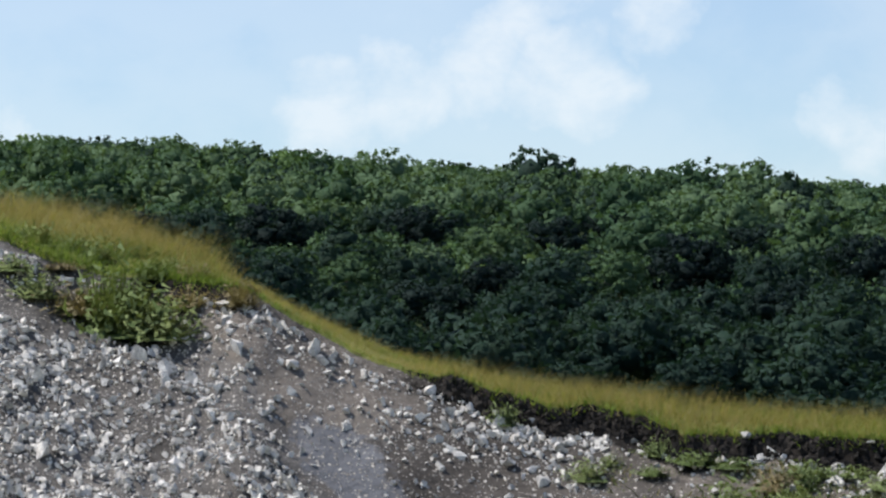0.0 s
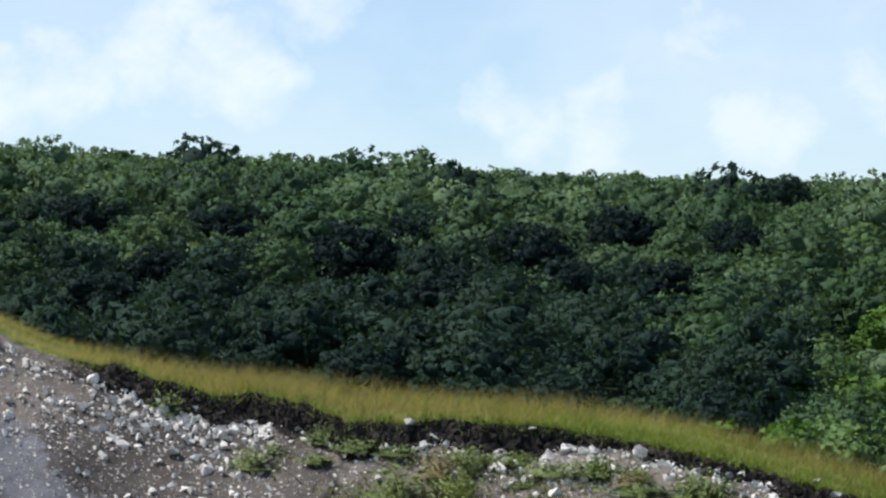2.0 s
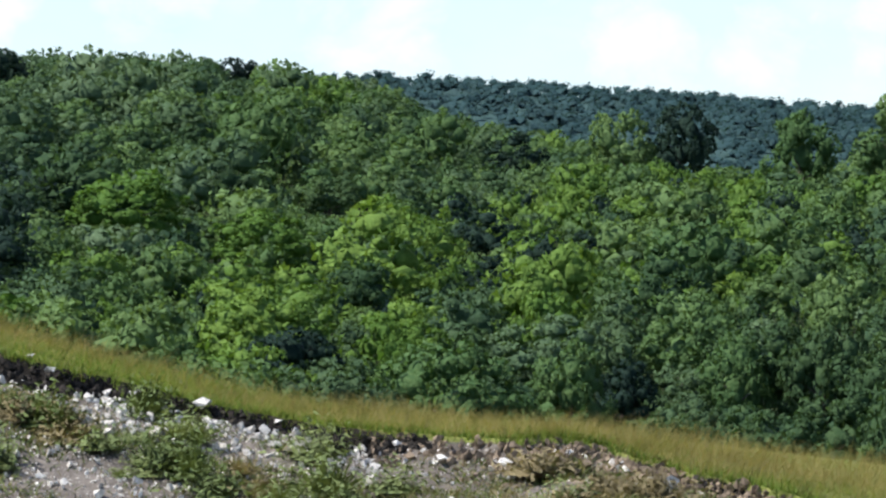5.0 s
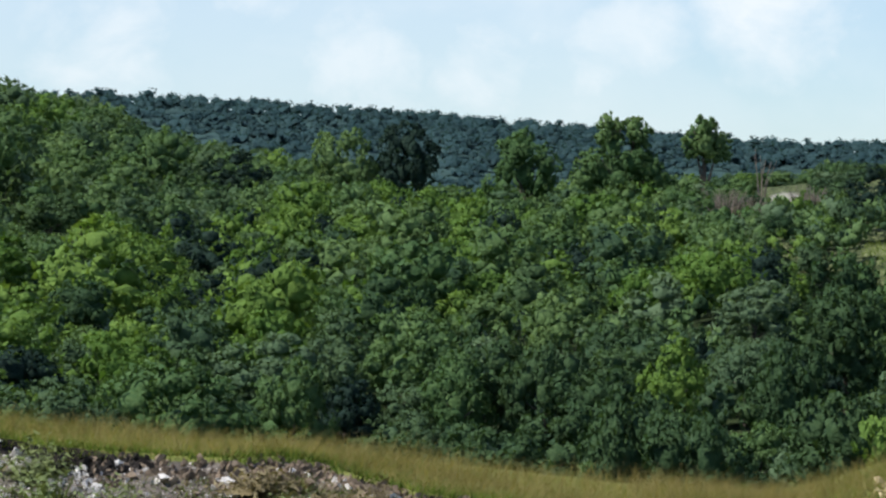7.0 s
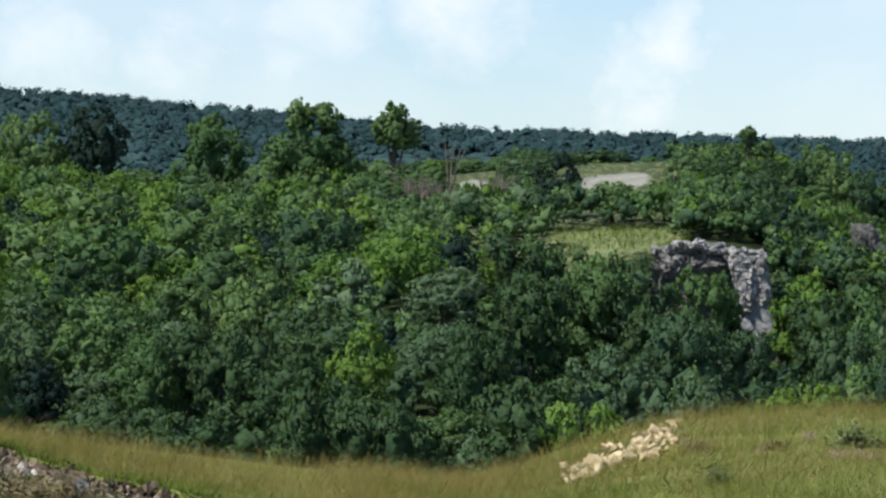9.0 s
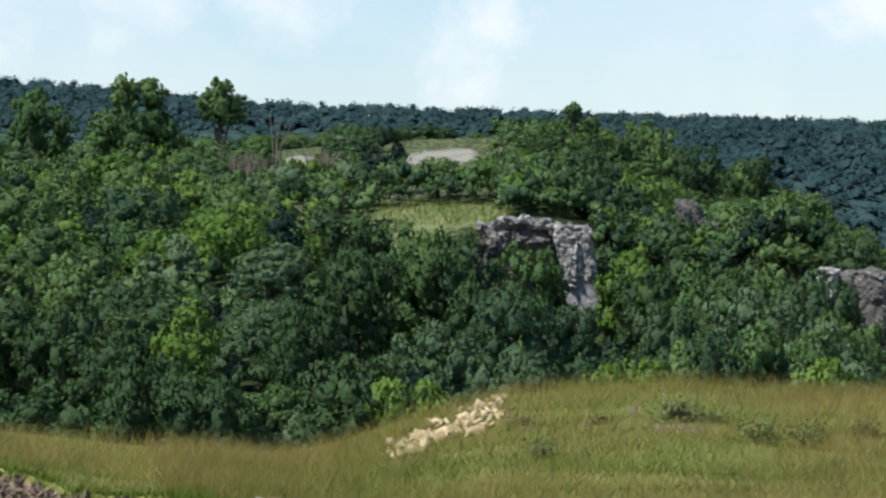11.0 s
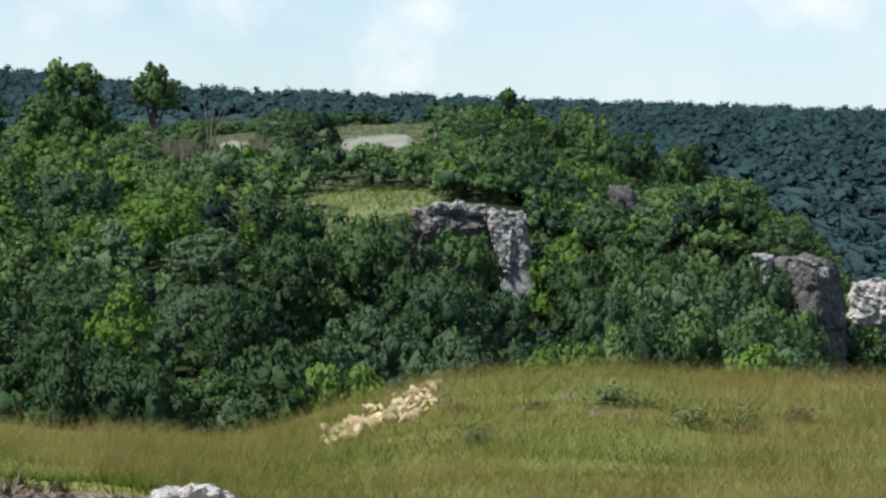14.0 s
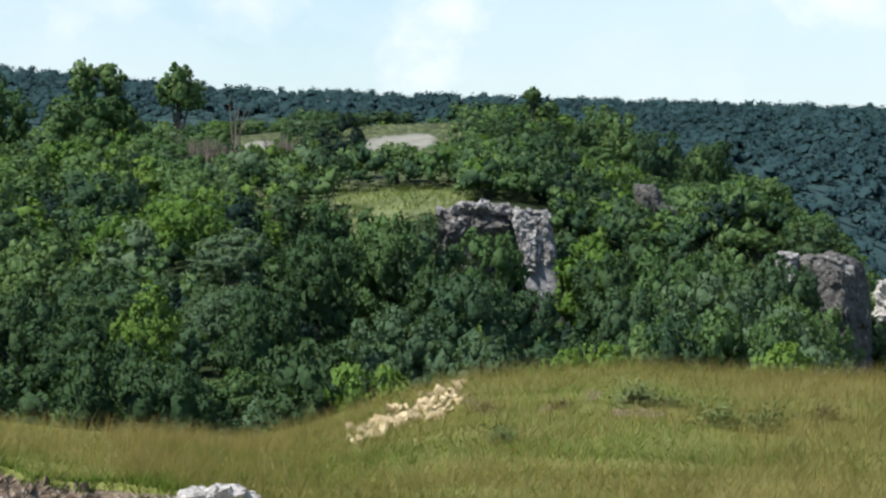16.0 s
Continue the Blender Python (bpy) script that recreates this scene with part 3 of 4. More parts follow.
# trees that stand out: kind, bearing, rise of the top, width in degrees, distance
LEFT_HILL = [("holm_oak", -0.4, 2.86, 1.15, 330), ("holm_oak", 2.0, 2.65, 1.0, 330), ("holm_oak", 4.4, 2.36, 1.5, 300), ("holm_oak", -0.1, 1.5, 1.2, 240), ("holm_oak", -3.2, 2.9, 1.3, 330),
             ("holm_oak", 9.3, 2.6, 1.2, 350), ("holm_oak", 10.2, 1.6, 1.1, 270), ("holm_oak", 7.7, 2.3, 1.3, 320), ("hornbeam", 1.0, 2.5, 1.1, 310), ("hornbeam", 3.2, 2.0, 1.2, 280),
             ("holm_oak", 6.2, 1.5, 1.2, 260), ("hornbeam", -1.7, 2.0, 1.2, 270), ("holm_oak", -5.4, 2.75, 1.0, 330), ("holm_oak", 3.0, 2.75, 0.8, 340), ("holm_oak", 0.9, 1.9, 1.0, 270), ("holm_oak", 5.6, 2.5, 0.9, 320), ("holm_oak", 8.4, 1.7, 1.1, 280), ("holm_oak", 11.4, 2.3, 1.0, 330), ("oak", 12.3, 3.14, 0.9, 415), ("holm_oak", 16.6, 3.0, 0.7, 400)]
FLANK = [("oak", 21.1, -0.55, 1.0, 215), ("oak", 22.95, -0.1, 0.8, 240), ("oak", 24.65, 2.25, 1.4, 300), ("ash", 23.6, 2.1, 1.25, 300), ("ash", 21.75, 0.78, 0.65, 270),
         ("oak", 21.5, 1.7, 1.45, 300), ("oak", 23.6, -2.35, 1.35, 165), ("ash", 22.6, -2.0, 1.3, 160), ("ash", 26.2, -0.9, 1.3, 200), ("locust", 19.4, -1.6, 1.5, 170),
         ("locust", 17.0, 0.3, 1.5, 240), ("locust", 14.6, 1.0, 1.7, 290), ("ash", 25.6, -1.9, 1.4, 165), ("maple", 18.2, 0.9, 1.0, 280)]
KNOLL_TOP = [("ash", 26.8, 2.1, 1.45, 285), 
             ("oak", 33.02, 1.45, 1.05, 246), ("ash", 34.05, 0.92, 1.3, 241), ("ash", 35.0, 0.86, 1.2, 242), ("maple", 35.95, 1.35, 1.05, 262), ("ash", 38.1, 1.48, 0.9, 272), ("maple", 37.4, 1.3, 0.8, 268),
             ("ash", 39.6, 0.85, 0.85, 262), ("maple", 40.45, 0.2, 0.85, 250), ("ash", 41.5, -0.3, 1.1, 238), ("ash", 37.2, 0.75, 1.0, 250)]
KNOLL_FOOT = [("whitebeam", 31.0, -0.65, 1.5, 190), ("locust", 29.55, -1.6, 1.6, 165), ("ash", 27.55, -0.8, 1.6, 190), ("maple", 28.7, -2.5, 2.0, 142), ("whitebeam", 33.9, -2.0, 1.0, 165),
              ("whitebeam", 35.4, -2.5, 1.3, 150), ("locust", 33.8, -3.05, 1.1, 138), ("maple", 29.95, -3.0, 1.6, 138), ("maple", 31.6, -1.7, 1.6, 160), ("maple", 32.6, -2.6, 1.4, 146), ("maple", 27.2, -1.65, 1.3, 165), ("locust", 37.1, -2.75, 1.0, 150),
              ("ash", 39.8, -2.05, 1.4, 160), ("whitebeam", 41.1, -1.95, 1.4, 165), ("hornbeam", 35.45, -1.42, 1.8, 178), ("maple", 32.6, -0.75, 1.7, 195), ("ash", 38.9, -0.9, 1.5, 205),
              ("locust", 40.9, -2.6, 0.8, 142), ("ash", 33.3, -0.25, 1.1, 214), ("hornbeam", 34.45, -0.42, 0.9, 212), ("ash", 33.9, -0.3, 1.0, 212), ("ash", 37.35, -0.05, 1.0, 230), ("maple", 37.9, 0.15, 1.0, 242), ("locust", 37.7, -0.75, 1.0, 216), ("maple", 32.5, -0.2, 1.1, 215)]
CLIFF_TREES = [("ash", 40.0, -1.0, 1.3, 213), ("hornbeam", 39.2, -1.4, 1.3, 204), ("ash", 40.5, -2.0, 1.1, 188), ("hornbeam", 38.5, -1.7, 1.2, 195), ("ash", 41.2, -0.5, 0.9, 225), ("ash", 42.0, -0.68, 0.7, 226),
               ("hornbeam", 36.45, -1.72, 0.8, 196), ("ash", 40.17, -1.96, 1.53, 158), ("ash", 41.14, -1.79, 1.43, 172), ("whitebeam", 41.25, -2.66, 1.22, 150), ("hornbeam", 39.25, -2.12, 1.33, 160), ("ash", 38.44, -2.28, 1.22, 165), ("whitebeam", 39.56, -1.35, 1.12, 185),
               ("ash", 35.55, -0.6, 0.53, 213.5), ("ash", 40.61, 0.35, 1.12, 250), ("maple", 39.69, 0.96, 0.87, 262), ("hornbeam", 38.72, 1.16, 0.92, 270), ("ash", 37.69, 1.61, 1.02, 274), ("hornbeam", 41.48, -0.49, 1.53, 224),
               ("ash", 40.62, -0.62, 1.12, 222), ("ash", 39.75, 0.19, 1.22, 245), ("hornbeam", 39.55, -0.53, 1.33, 232), ("ash", 38.63, -0.64, 1.22, 226), ("maple", 37.92, -1.05, 1.12, 212), ("ash", 37.5, -0.44, 1.12, 226),
               ("hornbeam", 40.47, -1.34, 1.02, 200), ("ash", 38.94, -1.35, 1.22, 200), ("locust", 37.72, -2.69, 0.92, 146), ("hornbeam", 38.13, -1.67, 1.12, 186), ("maple", 34.84, -1.28, 1.22, 200), ("ash", 37.29, 0.69, 1.12, 252),
               ("ash", 39.14, 0.08, 0.92, 250), ("ash", 41.62, -1.95, 1.0, 188), ("hornbeam", 40.95, -1.05, 0.7, 213), ("hornbeam", 36.68, 0.48, 1.12, 246), ("ash", 35.65, 0.53, 1.12, 246)]


bushes = []


def seat(a, rise):
    """How far off the wooded hill's ground is seen at this bearing and rise."""
    rs = np.arange(150.0, 425.0, 1.0)
    el = np.degrees(np.arctan2(height(a, rs) - EYE, rs))
    ok = np.nonzero(el >= rise)[0]
    return float(rs[ok[0]]) if len(ok) else 420.0


def scatter_woods():
    """Tree places (bearing, distance, kind, radius, height), nearest first; the trees that stand out come with their own sizes."""
    rng = np.random.default_rng(11)
    out, grid, marks = [], {}, []
    bushes.clear()
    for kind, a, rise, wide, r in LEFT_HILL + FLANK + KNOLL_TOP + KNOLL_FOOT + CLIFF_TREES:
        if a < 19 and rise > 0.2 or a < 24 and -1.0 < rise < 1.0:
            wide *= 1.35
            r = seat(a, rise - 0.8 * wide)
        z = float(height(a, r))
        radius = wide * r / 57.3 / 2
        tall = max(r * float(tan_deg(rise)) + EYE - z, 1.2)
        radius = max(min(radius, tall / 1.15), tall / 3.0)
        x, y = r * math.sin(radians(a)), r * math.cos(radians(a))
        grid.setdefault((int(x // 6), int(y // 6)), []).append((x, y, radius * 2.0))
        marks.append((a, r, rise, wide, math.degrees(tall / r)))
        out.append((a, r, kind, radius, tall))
    # the dead shrubs, the clearings and the meadow stay open to view
    n = len(out)
    marks += [(32.2, 262, 1.3, 0.9, 0.8), (35.6, 300, 1.6, 1.6, 0.5), (28.55, 280, 1.9, 1.6, 1.6), (30.08, 280, 2.2, 0.9, 1.6), (36.49, 275, 1.9, 0.8, 0.9), (30.4, 258, 1.3, 1.5, 1.5), (31.9, 258, 1.1, 1.0, 1.2), (31.5, 266, 1.0, 0.7, 0.5), (34.05, 268, 1.2, 2.0, 0.55), (34.1, 232, 0.05, 1.5, 0.8), (38.6, 236, 0.2, 0.9, 1.2)]
    for q0, q1 in rng.random((34000, 2)):
        a = -10.5 + 55.5 * q0
        r = math.sqrt(118 ** 2 + (455 ** 2 - 118 ** 2) * q1)
        rr = float(ridge_far(a))
        if r > rr + 26:
            continue
        u = (r - VALLEY_FAR) / (rr - VALLEY_FAR)
        k = float(step(16, 25, a))
        size = (3.9 * (1 - k) + 3.0 * k) * (0.62 + 0.6 * rng.random())
        if rng.random() < (0.3 if a > 12 else 0.12):
            size *= 0.55
        most = float(tree_tall(a)) * 1.12
        tall = size * (1.5 + 0.3 * k + 0.4 * rng.random())
        if u > 0.8 and tall > most:
            size, tall = size * max(most / tall, 0.85), most * (0.76 + 0.3 * rng.random())
        z = float(height(a, r))
        top = math.degrees(math.atan2(z - EYE + tall, r))
        if top < float(crest_rise(a)) - 0.5:
            continue
        if 32.8 < a < 35.3 and 219 < r < 236 or 34.3 < a < 37.0 and 196 < r < 229 or 40.2 < a < 43 and 196 < r < 232 or 37.9 < a < 39.0 and 226 < r < 246:
            continue
        if (33.0 < a < 35.0 or 31.0 < a < 31.95) and 244 < r < 292 or 30.6 < a < 36.8 and 252 < r < 290 and rng.random() < 0.6:
            continue
        if any(m[1] - (70 if a < 20 else 300) < r < m[1] + 1 and abs(a - m[0]) < m[3] * 0.62 and top > m[2] - 0.5 * m[4] for m in marks):
            continue
        if 34.4 < a < 37.6 and r < 215 and top > (-2.5 if a > 36.5 else -1.9) or 40.6 < a < 42.6 and r < 215 and top > -2.5:
            continue
        x, y = r * math.sin(radians(a)), r * math.cos(radians(a))
        cell = (int(x // 6), int(y // 6))
        gap = size * 1.46
        near = [o for i in (-1, 0, 1) for j in (-1, 0, 1) for o in grid.get((cell[0] + i, cell[1] + j), ())]
        if any((o[0] - x) ** 2 + (o[1] - y) ** 2 < (0.5 * (gap + o[2])) ** 2 for o in near):
            continue
        grid.setdefault(cell, []).append((x, y, gap))
        out.append((a, r, species_at(a, r, rng), size, tall))
    for q0, q1, q2 in rng.random((23000, 3)):
        a, least = (10 + 35 * q0, 124) if q2 < 0.36 else (35.2 + 7.2 * q0, 205) if q2 < 0.64 else (30 + 14 * q0, 205) if q2 < 0.82 else (-10 + 21 * q0, 200)
        r = math.sqrt(least ** 2 + (300 ** 2 - least ** 2) * q1)
        if r > float(ridge_far(a)) + 4 or 32.9 < a < 35.2 and 220 < r < 235 or 34.3 < a < 36.95 and 205 < r < 229 or 40.4 < a < 43 and 205 < r < 229:
            continue
        if (33.0 < a < 35.0 or 30.9 < a < 31.9) and r > 243:
            continue
        if 29.4 < a < 35.3 and r > 244 and rng.random() < 0.8:
            continue
        x, y = r * math.sin(radians(a)), r * math.cos(radians(a))
        size = (0.9 + 1.0 * rng.random()) * (0.55 if a > 30 and r > 252 else 1.0)
        cell = (int(x // 6), int(y // 6))
        near = [o for i in (-1, 0, 1) for j in (-1, 0, 1) for o in grid.get((cell[0] + i, cell[1] + j), ())]
        if any((o[0] - x) ** 2 + (o[1] - y) ** 2 < ((0.34 if a > 35 else 0.5) * (size * 1.0 + o[2] * 0.8)) ** 2 for o in near):
            continue
        grid.setdefault(cell, []).append((x, y, size * 1.2))
        bushes.append((a, r, species_at(a, r, rng), size, size * (1.7 + 0.6 * rng.random())))
    return out[:n] + sorted(out[n:], key=lambda o: o[1])


FORM_TALL = 6.6


def build_woods():
    places = scatter_woods()
    rng = np.random.default_rng(5)
    kinds = [k for k in SPECIES if k != "hill_oak"]
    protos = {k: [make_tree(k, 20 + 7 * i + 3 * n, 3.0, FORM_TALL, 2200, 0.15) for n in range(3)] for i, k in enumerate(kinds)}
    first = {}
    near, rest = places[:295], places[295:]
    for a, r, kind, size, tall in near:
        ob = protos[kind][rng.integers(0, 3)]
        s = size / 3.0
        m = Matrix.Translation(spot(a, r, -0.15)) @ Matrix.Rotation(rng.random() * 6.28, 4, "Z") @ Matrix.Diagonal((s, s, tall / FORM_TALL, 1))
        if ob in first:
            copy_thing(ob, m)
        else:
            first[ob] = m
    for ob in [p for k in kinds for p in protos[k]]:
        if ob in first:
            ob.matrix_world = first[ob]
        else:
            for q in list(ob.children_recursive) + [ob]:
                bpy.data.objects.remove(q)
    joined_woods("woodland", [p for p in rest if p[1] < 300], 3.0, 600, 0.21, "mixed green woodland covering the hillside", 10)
    joined_woods("upper_woodland", [p for p in rest if p[1] >= 300], 3.0, 400, 0.25, "mixed green woodland along the hill's ridge", 8, 0.1)
    joined_woods("undergrowth", bushes, 1.4, 62, 0.19, "low green undergrowth between the trees", 3)


def joined_woods(name, places, base, leaves, leaf, label, lobes=8, even=0.0, core=0.6):
    """Trees too many to count, joined by kind."""
    rng = np.random.default_rng(9)
    full = base * 2.1
    for kind in SPECIES:
        mine = [p for p in places if p[2] == kind]
        if not mine:
            continue
        forms = []
        for n in range(6):
            r2 = np.random.default_rng(100 + n)
            v, f, nn = crown(r2, leaves, lobes, base, full, leaf, core=core)
            forms.append((v, f, unit(nn + even * np.array([-0.3, -0.4, 1.0]))))
        V, F, T, N, n = [], [], [], [], 0
        for a, r, _, size, tall in mine:
            v, f, nn = forms[rng.integers(0, 6)]
            an, s = rng.random() * 6.28, size / base
            c, si = math.cos(an) * s, math.sin(an) * s
            p = spot(a, r)
            w = np.stack([v[:, 0] * c - v[:, 1] * si + p[0], v[:, 0] * si + v[:, 1] * c + p[1], v[:, 2] * tall / full + p[2]], 1)
            V.append(w), F.append(f + n), T.append(np.full(len(w), rng.random()))
            N.append(np.stack([(nn[:, 0] * c - nn[:, 1] * si) / s, (nn[:, 0] * si + nn[:, 1] * c) / s, nn[:, 2]], 1))
            n += len(w)
        ob = mesh_object(kind + "_" + name, np.concatenate(V), np.concatenate(F), LEAVES_FAR[kind], smooth=True, tone=np.concatenate(T), normals=np.concatenate(N))
        tagged(ob, label + ", mostly " + kind.replace("_", " "), "woodland", kind="stuff")


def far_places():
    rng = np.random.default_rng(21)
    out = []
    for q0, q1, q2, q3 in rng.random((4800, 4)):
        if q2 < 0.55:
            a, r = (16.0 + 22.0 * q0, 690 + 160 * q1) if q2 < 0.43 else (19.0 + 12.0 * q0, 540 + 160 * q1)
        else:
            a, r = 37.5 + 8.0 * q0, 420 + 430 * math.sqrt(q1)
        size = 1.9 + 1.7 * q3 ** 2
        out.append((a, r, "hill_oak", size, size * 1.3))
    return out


def lone_tree(kind, a, r, crowns, seed, label):
    """A tree that stands free on the knoll; crowns: bearing, rise of foot and top, width in degrees."""
    rng = np.random.default_rng(seed)
    foot = spot(a, r, -0.2)
    ob = root(kind + "_tree", Matrix.Translation(foot), label, "tree", "trees on the hill")
    deg, parts = r * math.pi / 180, []
    for ca, lo, hi, wide in crowns:
        side = (ca - a) * deg
        x, y = side * math.cos(radians(a)), -side * math.sin(radians(a))
        z0, z1 = r * float(tan_deg(lo)) + EYE - foot.z, r * float(tan_deg(hi)) + EYE - foot.z
        v, f, nn = crown(rng, int(900 * wide * (hi - lo)) + 260, 9, wide * deg / 2, z1 - z0, 0.16, -0.8, 0.7, 10)
        mesh_object("crown", v + np.array([x, y, z0]), f, LEAVES[kind], ob, True, normals=nn)
        mid = z0 + 0.7 * (z1 - z0)
        parts.append(tube([(0, 0, -0.2), (x * 0.35, y * 0.35, mid * 0.5), (x, y, mid)], [0.19, 0.13, 0.04]))
        for i in range(5):
            an, q = rng.random() * 6.28, wide * deg * 0.3
            parts.append(tube([(x * 0.8, y * 0.8, z0 + 0.3 * (z1 - z0)), (x + math.cos(an) * q, y + math.sin(an) * q, z0 + (0.5 + 0.3 * rng.random()) * (z1 - z0))], [0.06, 0.02], 5))
    tv, tf = joined(parts)
    mesh_object("trunk", tv, tf, M_BARK, ob, True)


def build_lone_trees():
    lone_tree("ash", 28.55, 280, [(28.5, 0.6, 1.95, 1.5), (28.38, 1.5, 2.36, 0.62), (28.86, 1.5, 2.27, 0.6), (28.05, 0.7, 1.7, 0.9), (29.1, 0.7, 1.65, 0.9)], 301, "tall oak with a forked crown on the skyline")
    lone_tree("ash", 30.08, 280, [(30.08, 1.4, 2.18, 0.95), (30.02, 1.7, 2.3, 0.65), (30.3, 1.3, 1.8, 0.6), (29.9, 1.4, 1.9, 0.6)], 302, "small round-headed tree on a bare trunk on the skyline")
    lone_tree("ash", 36.5, 275, [(36.5, 1.25, 1.9, 0.42), (36.75, 1.2, 1.62, 0.45)] , 303, "straggly small tree on the knoll's skyline")


build_woods()
build_lone_trees()
joined_woods("far_woodland", far_places(), 3.0, 46, 0.34, "dark distant woodland on the far ridge, coloured blue for haze", 2, 2.0, 0.75)


# ---- loose stones ----
def stone_mesh(name, seed, mat):
    """An angular stone of about unit size."""
    rng = np.random.default_rng(seed)
    bm = bmesh.new()
    for q in unit(rng.normal(size=(9, 3))):
        bm.verts.new(Vector(q) * (0.42 + 0.16 * rng.random()) * Vector((1.1, 0.9, 0.7)).length / 1.58)
    out = bmesh.ops.convex_hull(bm, input=bm.verts[:])
    for v in bm.verts:
        v.co.z *= 0.7
    me = bpy.data.meshes.new(name)
    bm.to_mesh(me)
    bm.free()
    me.materials.append(mat)
    return me


STONES = [stone_mesh("stone", 50 + i, M_STONE) for i in range(8)]


# ---- limestone outcrops ----
def crag(name, width, tall, depth, seed, mat, parent, at=(0, 0, 0), lean=0.0, cuts=30, hollow=0.0, rough=1.0, turn=0.0):
    """A fractured block of limestone, its foot at the origin, facing -y: stepped joints, hollows and a broken top."""
    bm = bmesh.new()
    bmesh.ops.create_cube(bm, size=1.0)
    bmesh.ops.subdivide_edges(bm, edges=bm.edges[:], cuts=cuts, use_grid_fill=True)
    off = Vector((seed * 3.7, seed * 1.3, seed * 2.1))
    for v in bm.verts:
        c = v.co.copy()
        n = Vector((c.x, c.y, c.z)) * 2
        k = max(abs(n.x) ** 5 + abs(n.y) ** 5 + abs(n.z) ** 5, 1e-6) ** (1 / 5)
        c = Vector((n.x / k, n.y / k, n.z / k)) * 0.5
        p = Vector((c.x * width, c.y * depth, c.z * tall))
        q = p + off
        w = Vector((noise.noise(q * 0.7), noise.noise(q * 0.7 + Vector((7, 0, 0))), noise.noise(q * 0.7 + Vector((0, 7, 0))))) * 0.6
        d = 0.42 * noise.cell(Vector(((q.x + w.x) * 0.55, (q.y + w.y) * 0.55, (q.z + w.z) * 0.34))) + 0.16 * noise.cell(Vector(((q.x + w.y) * 1.4, (q.y + w.x) * 1.4, (q.z + w.z) * 0.9)))
        d += 0.34 * noise.fractal(q * 0.4, 1.0, 2.0, 5) + 0.2 * noise.fractal(q * 2.6, 0.7, 2.0, 4) - 0.3
        outward = Vector((c.x * 1.0, c.y * 1.0, max(c.z, 0) * 0.7))
        if outward.length > 0:
            p += outward.normalized() * d * min(width, 4.0) * 0.3 * rough
        p.x += lean * (0.5 - c.z)
        if hollow and c.y < 0 and c.z < 0.36:
            p.y += hollow * (0.7 + 0.6 * noise.noise(q * 0.5)) * min(1.0, (0.36 - c.z) * 9)
        p.z += tall / 2
        v.co = Matrix.Rotation(radians(turn), 3, "Z") @ p + Vector(at)
    me = bpy.data.meshes.new(name)
    bm.to_mesh(me)
    bm.free()
    me.materials.append(mat)
    ob = new(name, me)
    ob.parent = parent
    return ob


def facing(a, r, z):
    """A frame on bearing a whose -y looks back at the camera."""
    return Matrix.Translation((r * math.sin(radians(a)), r * math.cos(radians(a)), z)) @ Matrix.Rotation(-radians(a), 4, "Z")


def build_crags():
    o = root("rock_outcrop", facing(36.0, 219, EYE - 11.0), "weathered grey limestone outcrop with a jutting pillar above trees", "rock", "limestone outcrops")
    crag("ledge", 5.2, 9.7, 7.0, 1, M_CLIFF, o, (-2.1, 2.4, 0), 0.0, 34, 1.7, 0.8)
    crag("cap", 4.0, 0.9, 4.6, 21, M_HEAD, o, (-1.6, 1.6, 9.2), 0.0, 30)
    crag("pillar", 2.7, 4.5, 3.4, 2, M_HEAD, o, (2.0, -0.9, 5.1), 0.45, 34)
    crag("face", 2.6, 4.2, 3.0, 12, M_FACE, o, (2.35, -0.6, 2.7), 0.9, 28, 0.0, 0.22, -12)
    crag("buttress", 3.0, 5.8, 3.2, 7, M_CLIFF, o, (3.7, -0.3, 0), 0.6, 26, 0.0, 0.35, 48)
    rng = np.random.default_rng(3)
    forms = [stone_mesh("block", 120 + i, M_HEAD) for i in range(6)]
    for i in range(46):
        size = 0.35 + 0.75 * rng.random() ** 1.6
        q = rng.random()
        b = new("block", forms[i % 6])
        b.parent = o
        b.matrix_basis = Matrix.Translation((-4.7 + 5.9 * q, -0.7 + 2.8 * rng.random(), 9.35 + 0.7 * math.sin(3.1 * q) * rng.random())) @ Euler((rng.random(), rng.random(), rng.random() * 6)).to_matrix().to_4x4() @ Matrix.Diagonal((size * 1.5, size * 1.2, size * 0.9, 1))
    o = root("rock_outcrop", facing(41.75, 219, EYE - 13.5), "grey limestone cliff with a pale broken rim, shade put into its dark face", "rock", "limestone outcrops")
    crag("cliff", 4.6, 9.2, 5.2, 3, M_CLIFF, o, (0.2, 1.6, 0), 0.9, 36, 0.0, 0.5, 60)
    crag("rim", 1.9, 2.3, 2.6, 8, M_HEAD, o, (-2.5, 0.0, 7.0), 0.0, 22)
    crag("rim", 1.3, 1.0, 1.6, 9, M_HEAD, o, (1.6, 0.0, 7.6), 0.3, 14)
    o = root("rock_outcrop", facing(38.6, 235, EYE + 235 * float(tan_deg(0.15)) - 4.4), "small grey limestone crag among shrubs", "rock", "limestone outcrops")
    crag("crag", 2.2, 4.4, 3.0, 4, M_CLIFF, o, (-0.3, 0, 0), 1.4, 20)
    crag("crag", 1.6, 3.2, 2.2, 5, M_CLIFF, o, (1.5, -0.7, -0.4), 0.3, 14)
    o = root("rock_outcrop", facing(43.05, 232, EYE - 9.6), "pale limestone outcrop beyond the cliff", "rock", "limestone outcrops")
    crag("crag", 3.6, 3.4, 3.0, 6, M_LICHEN, o, (0.3, 0, 0), 0.0, 16)


build_crags()


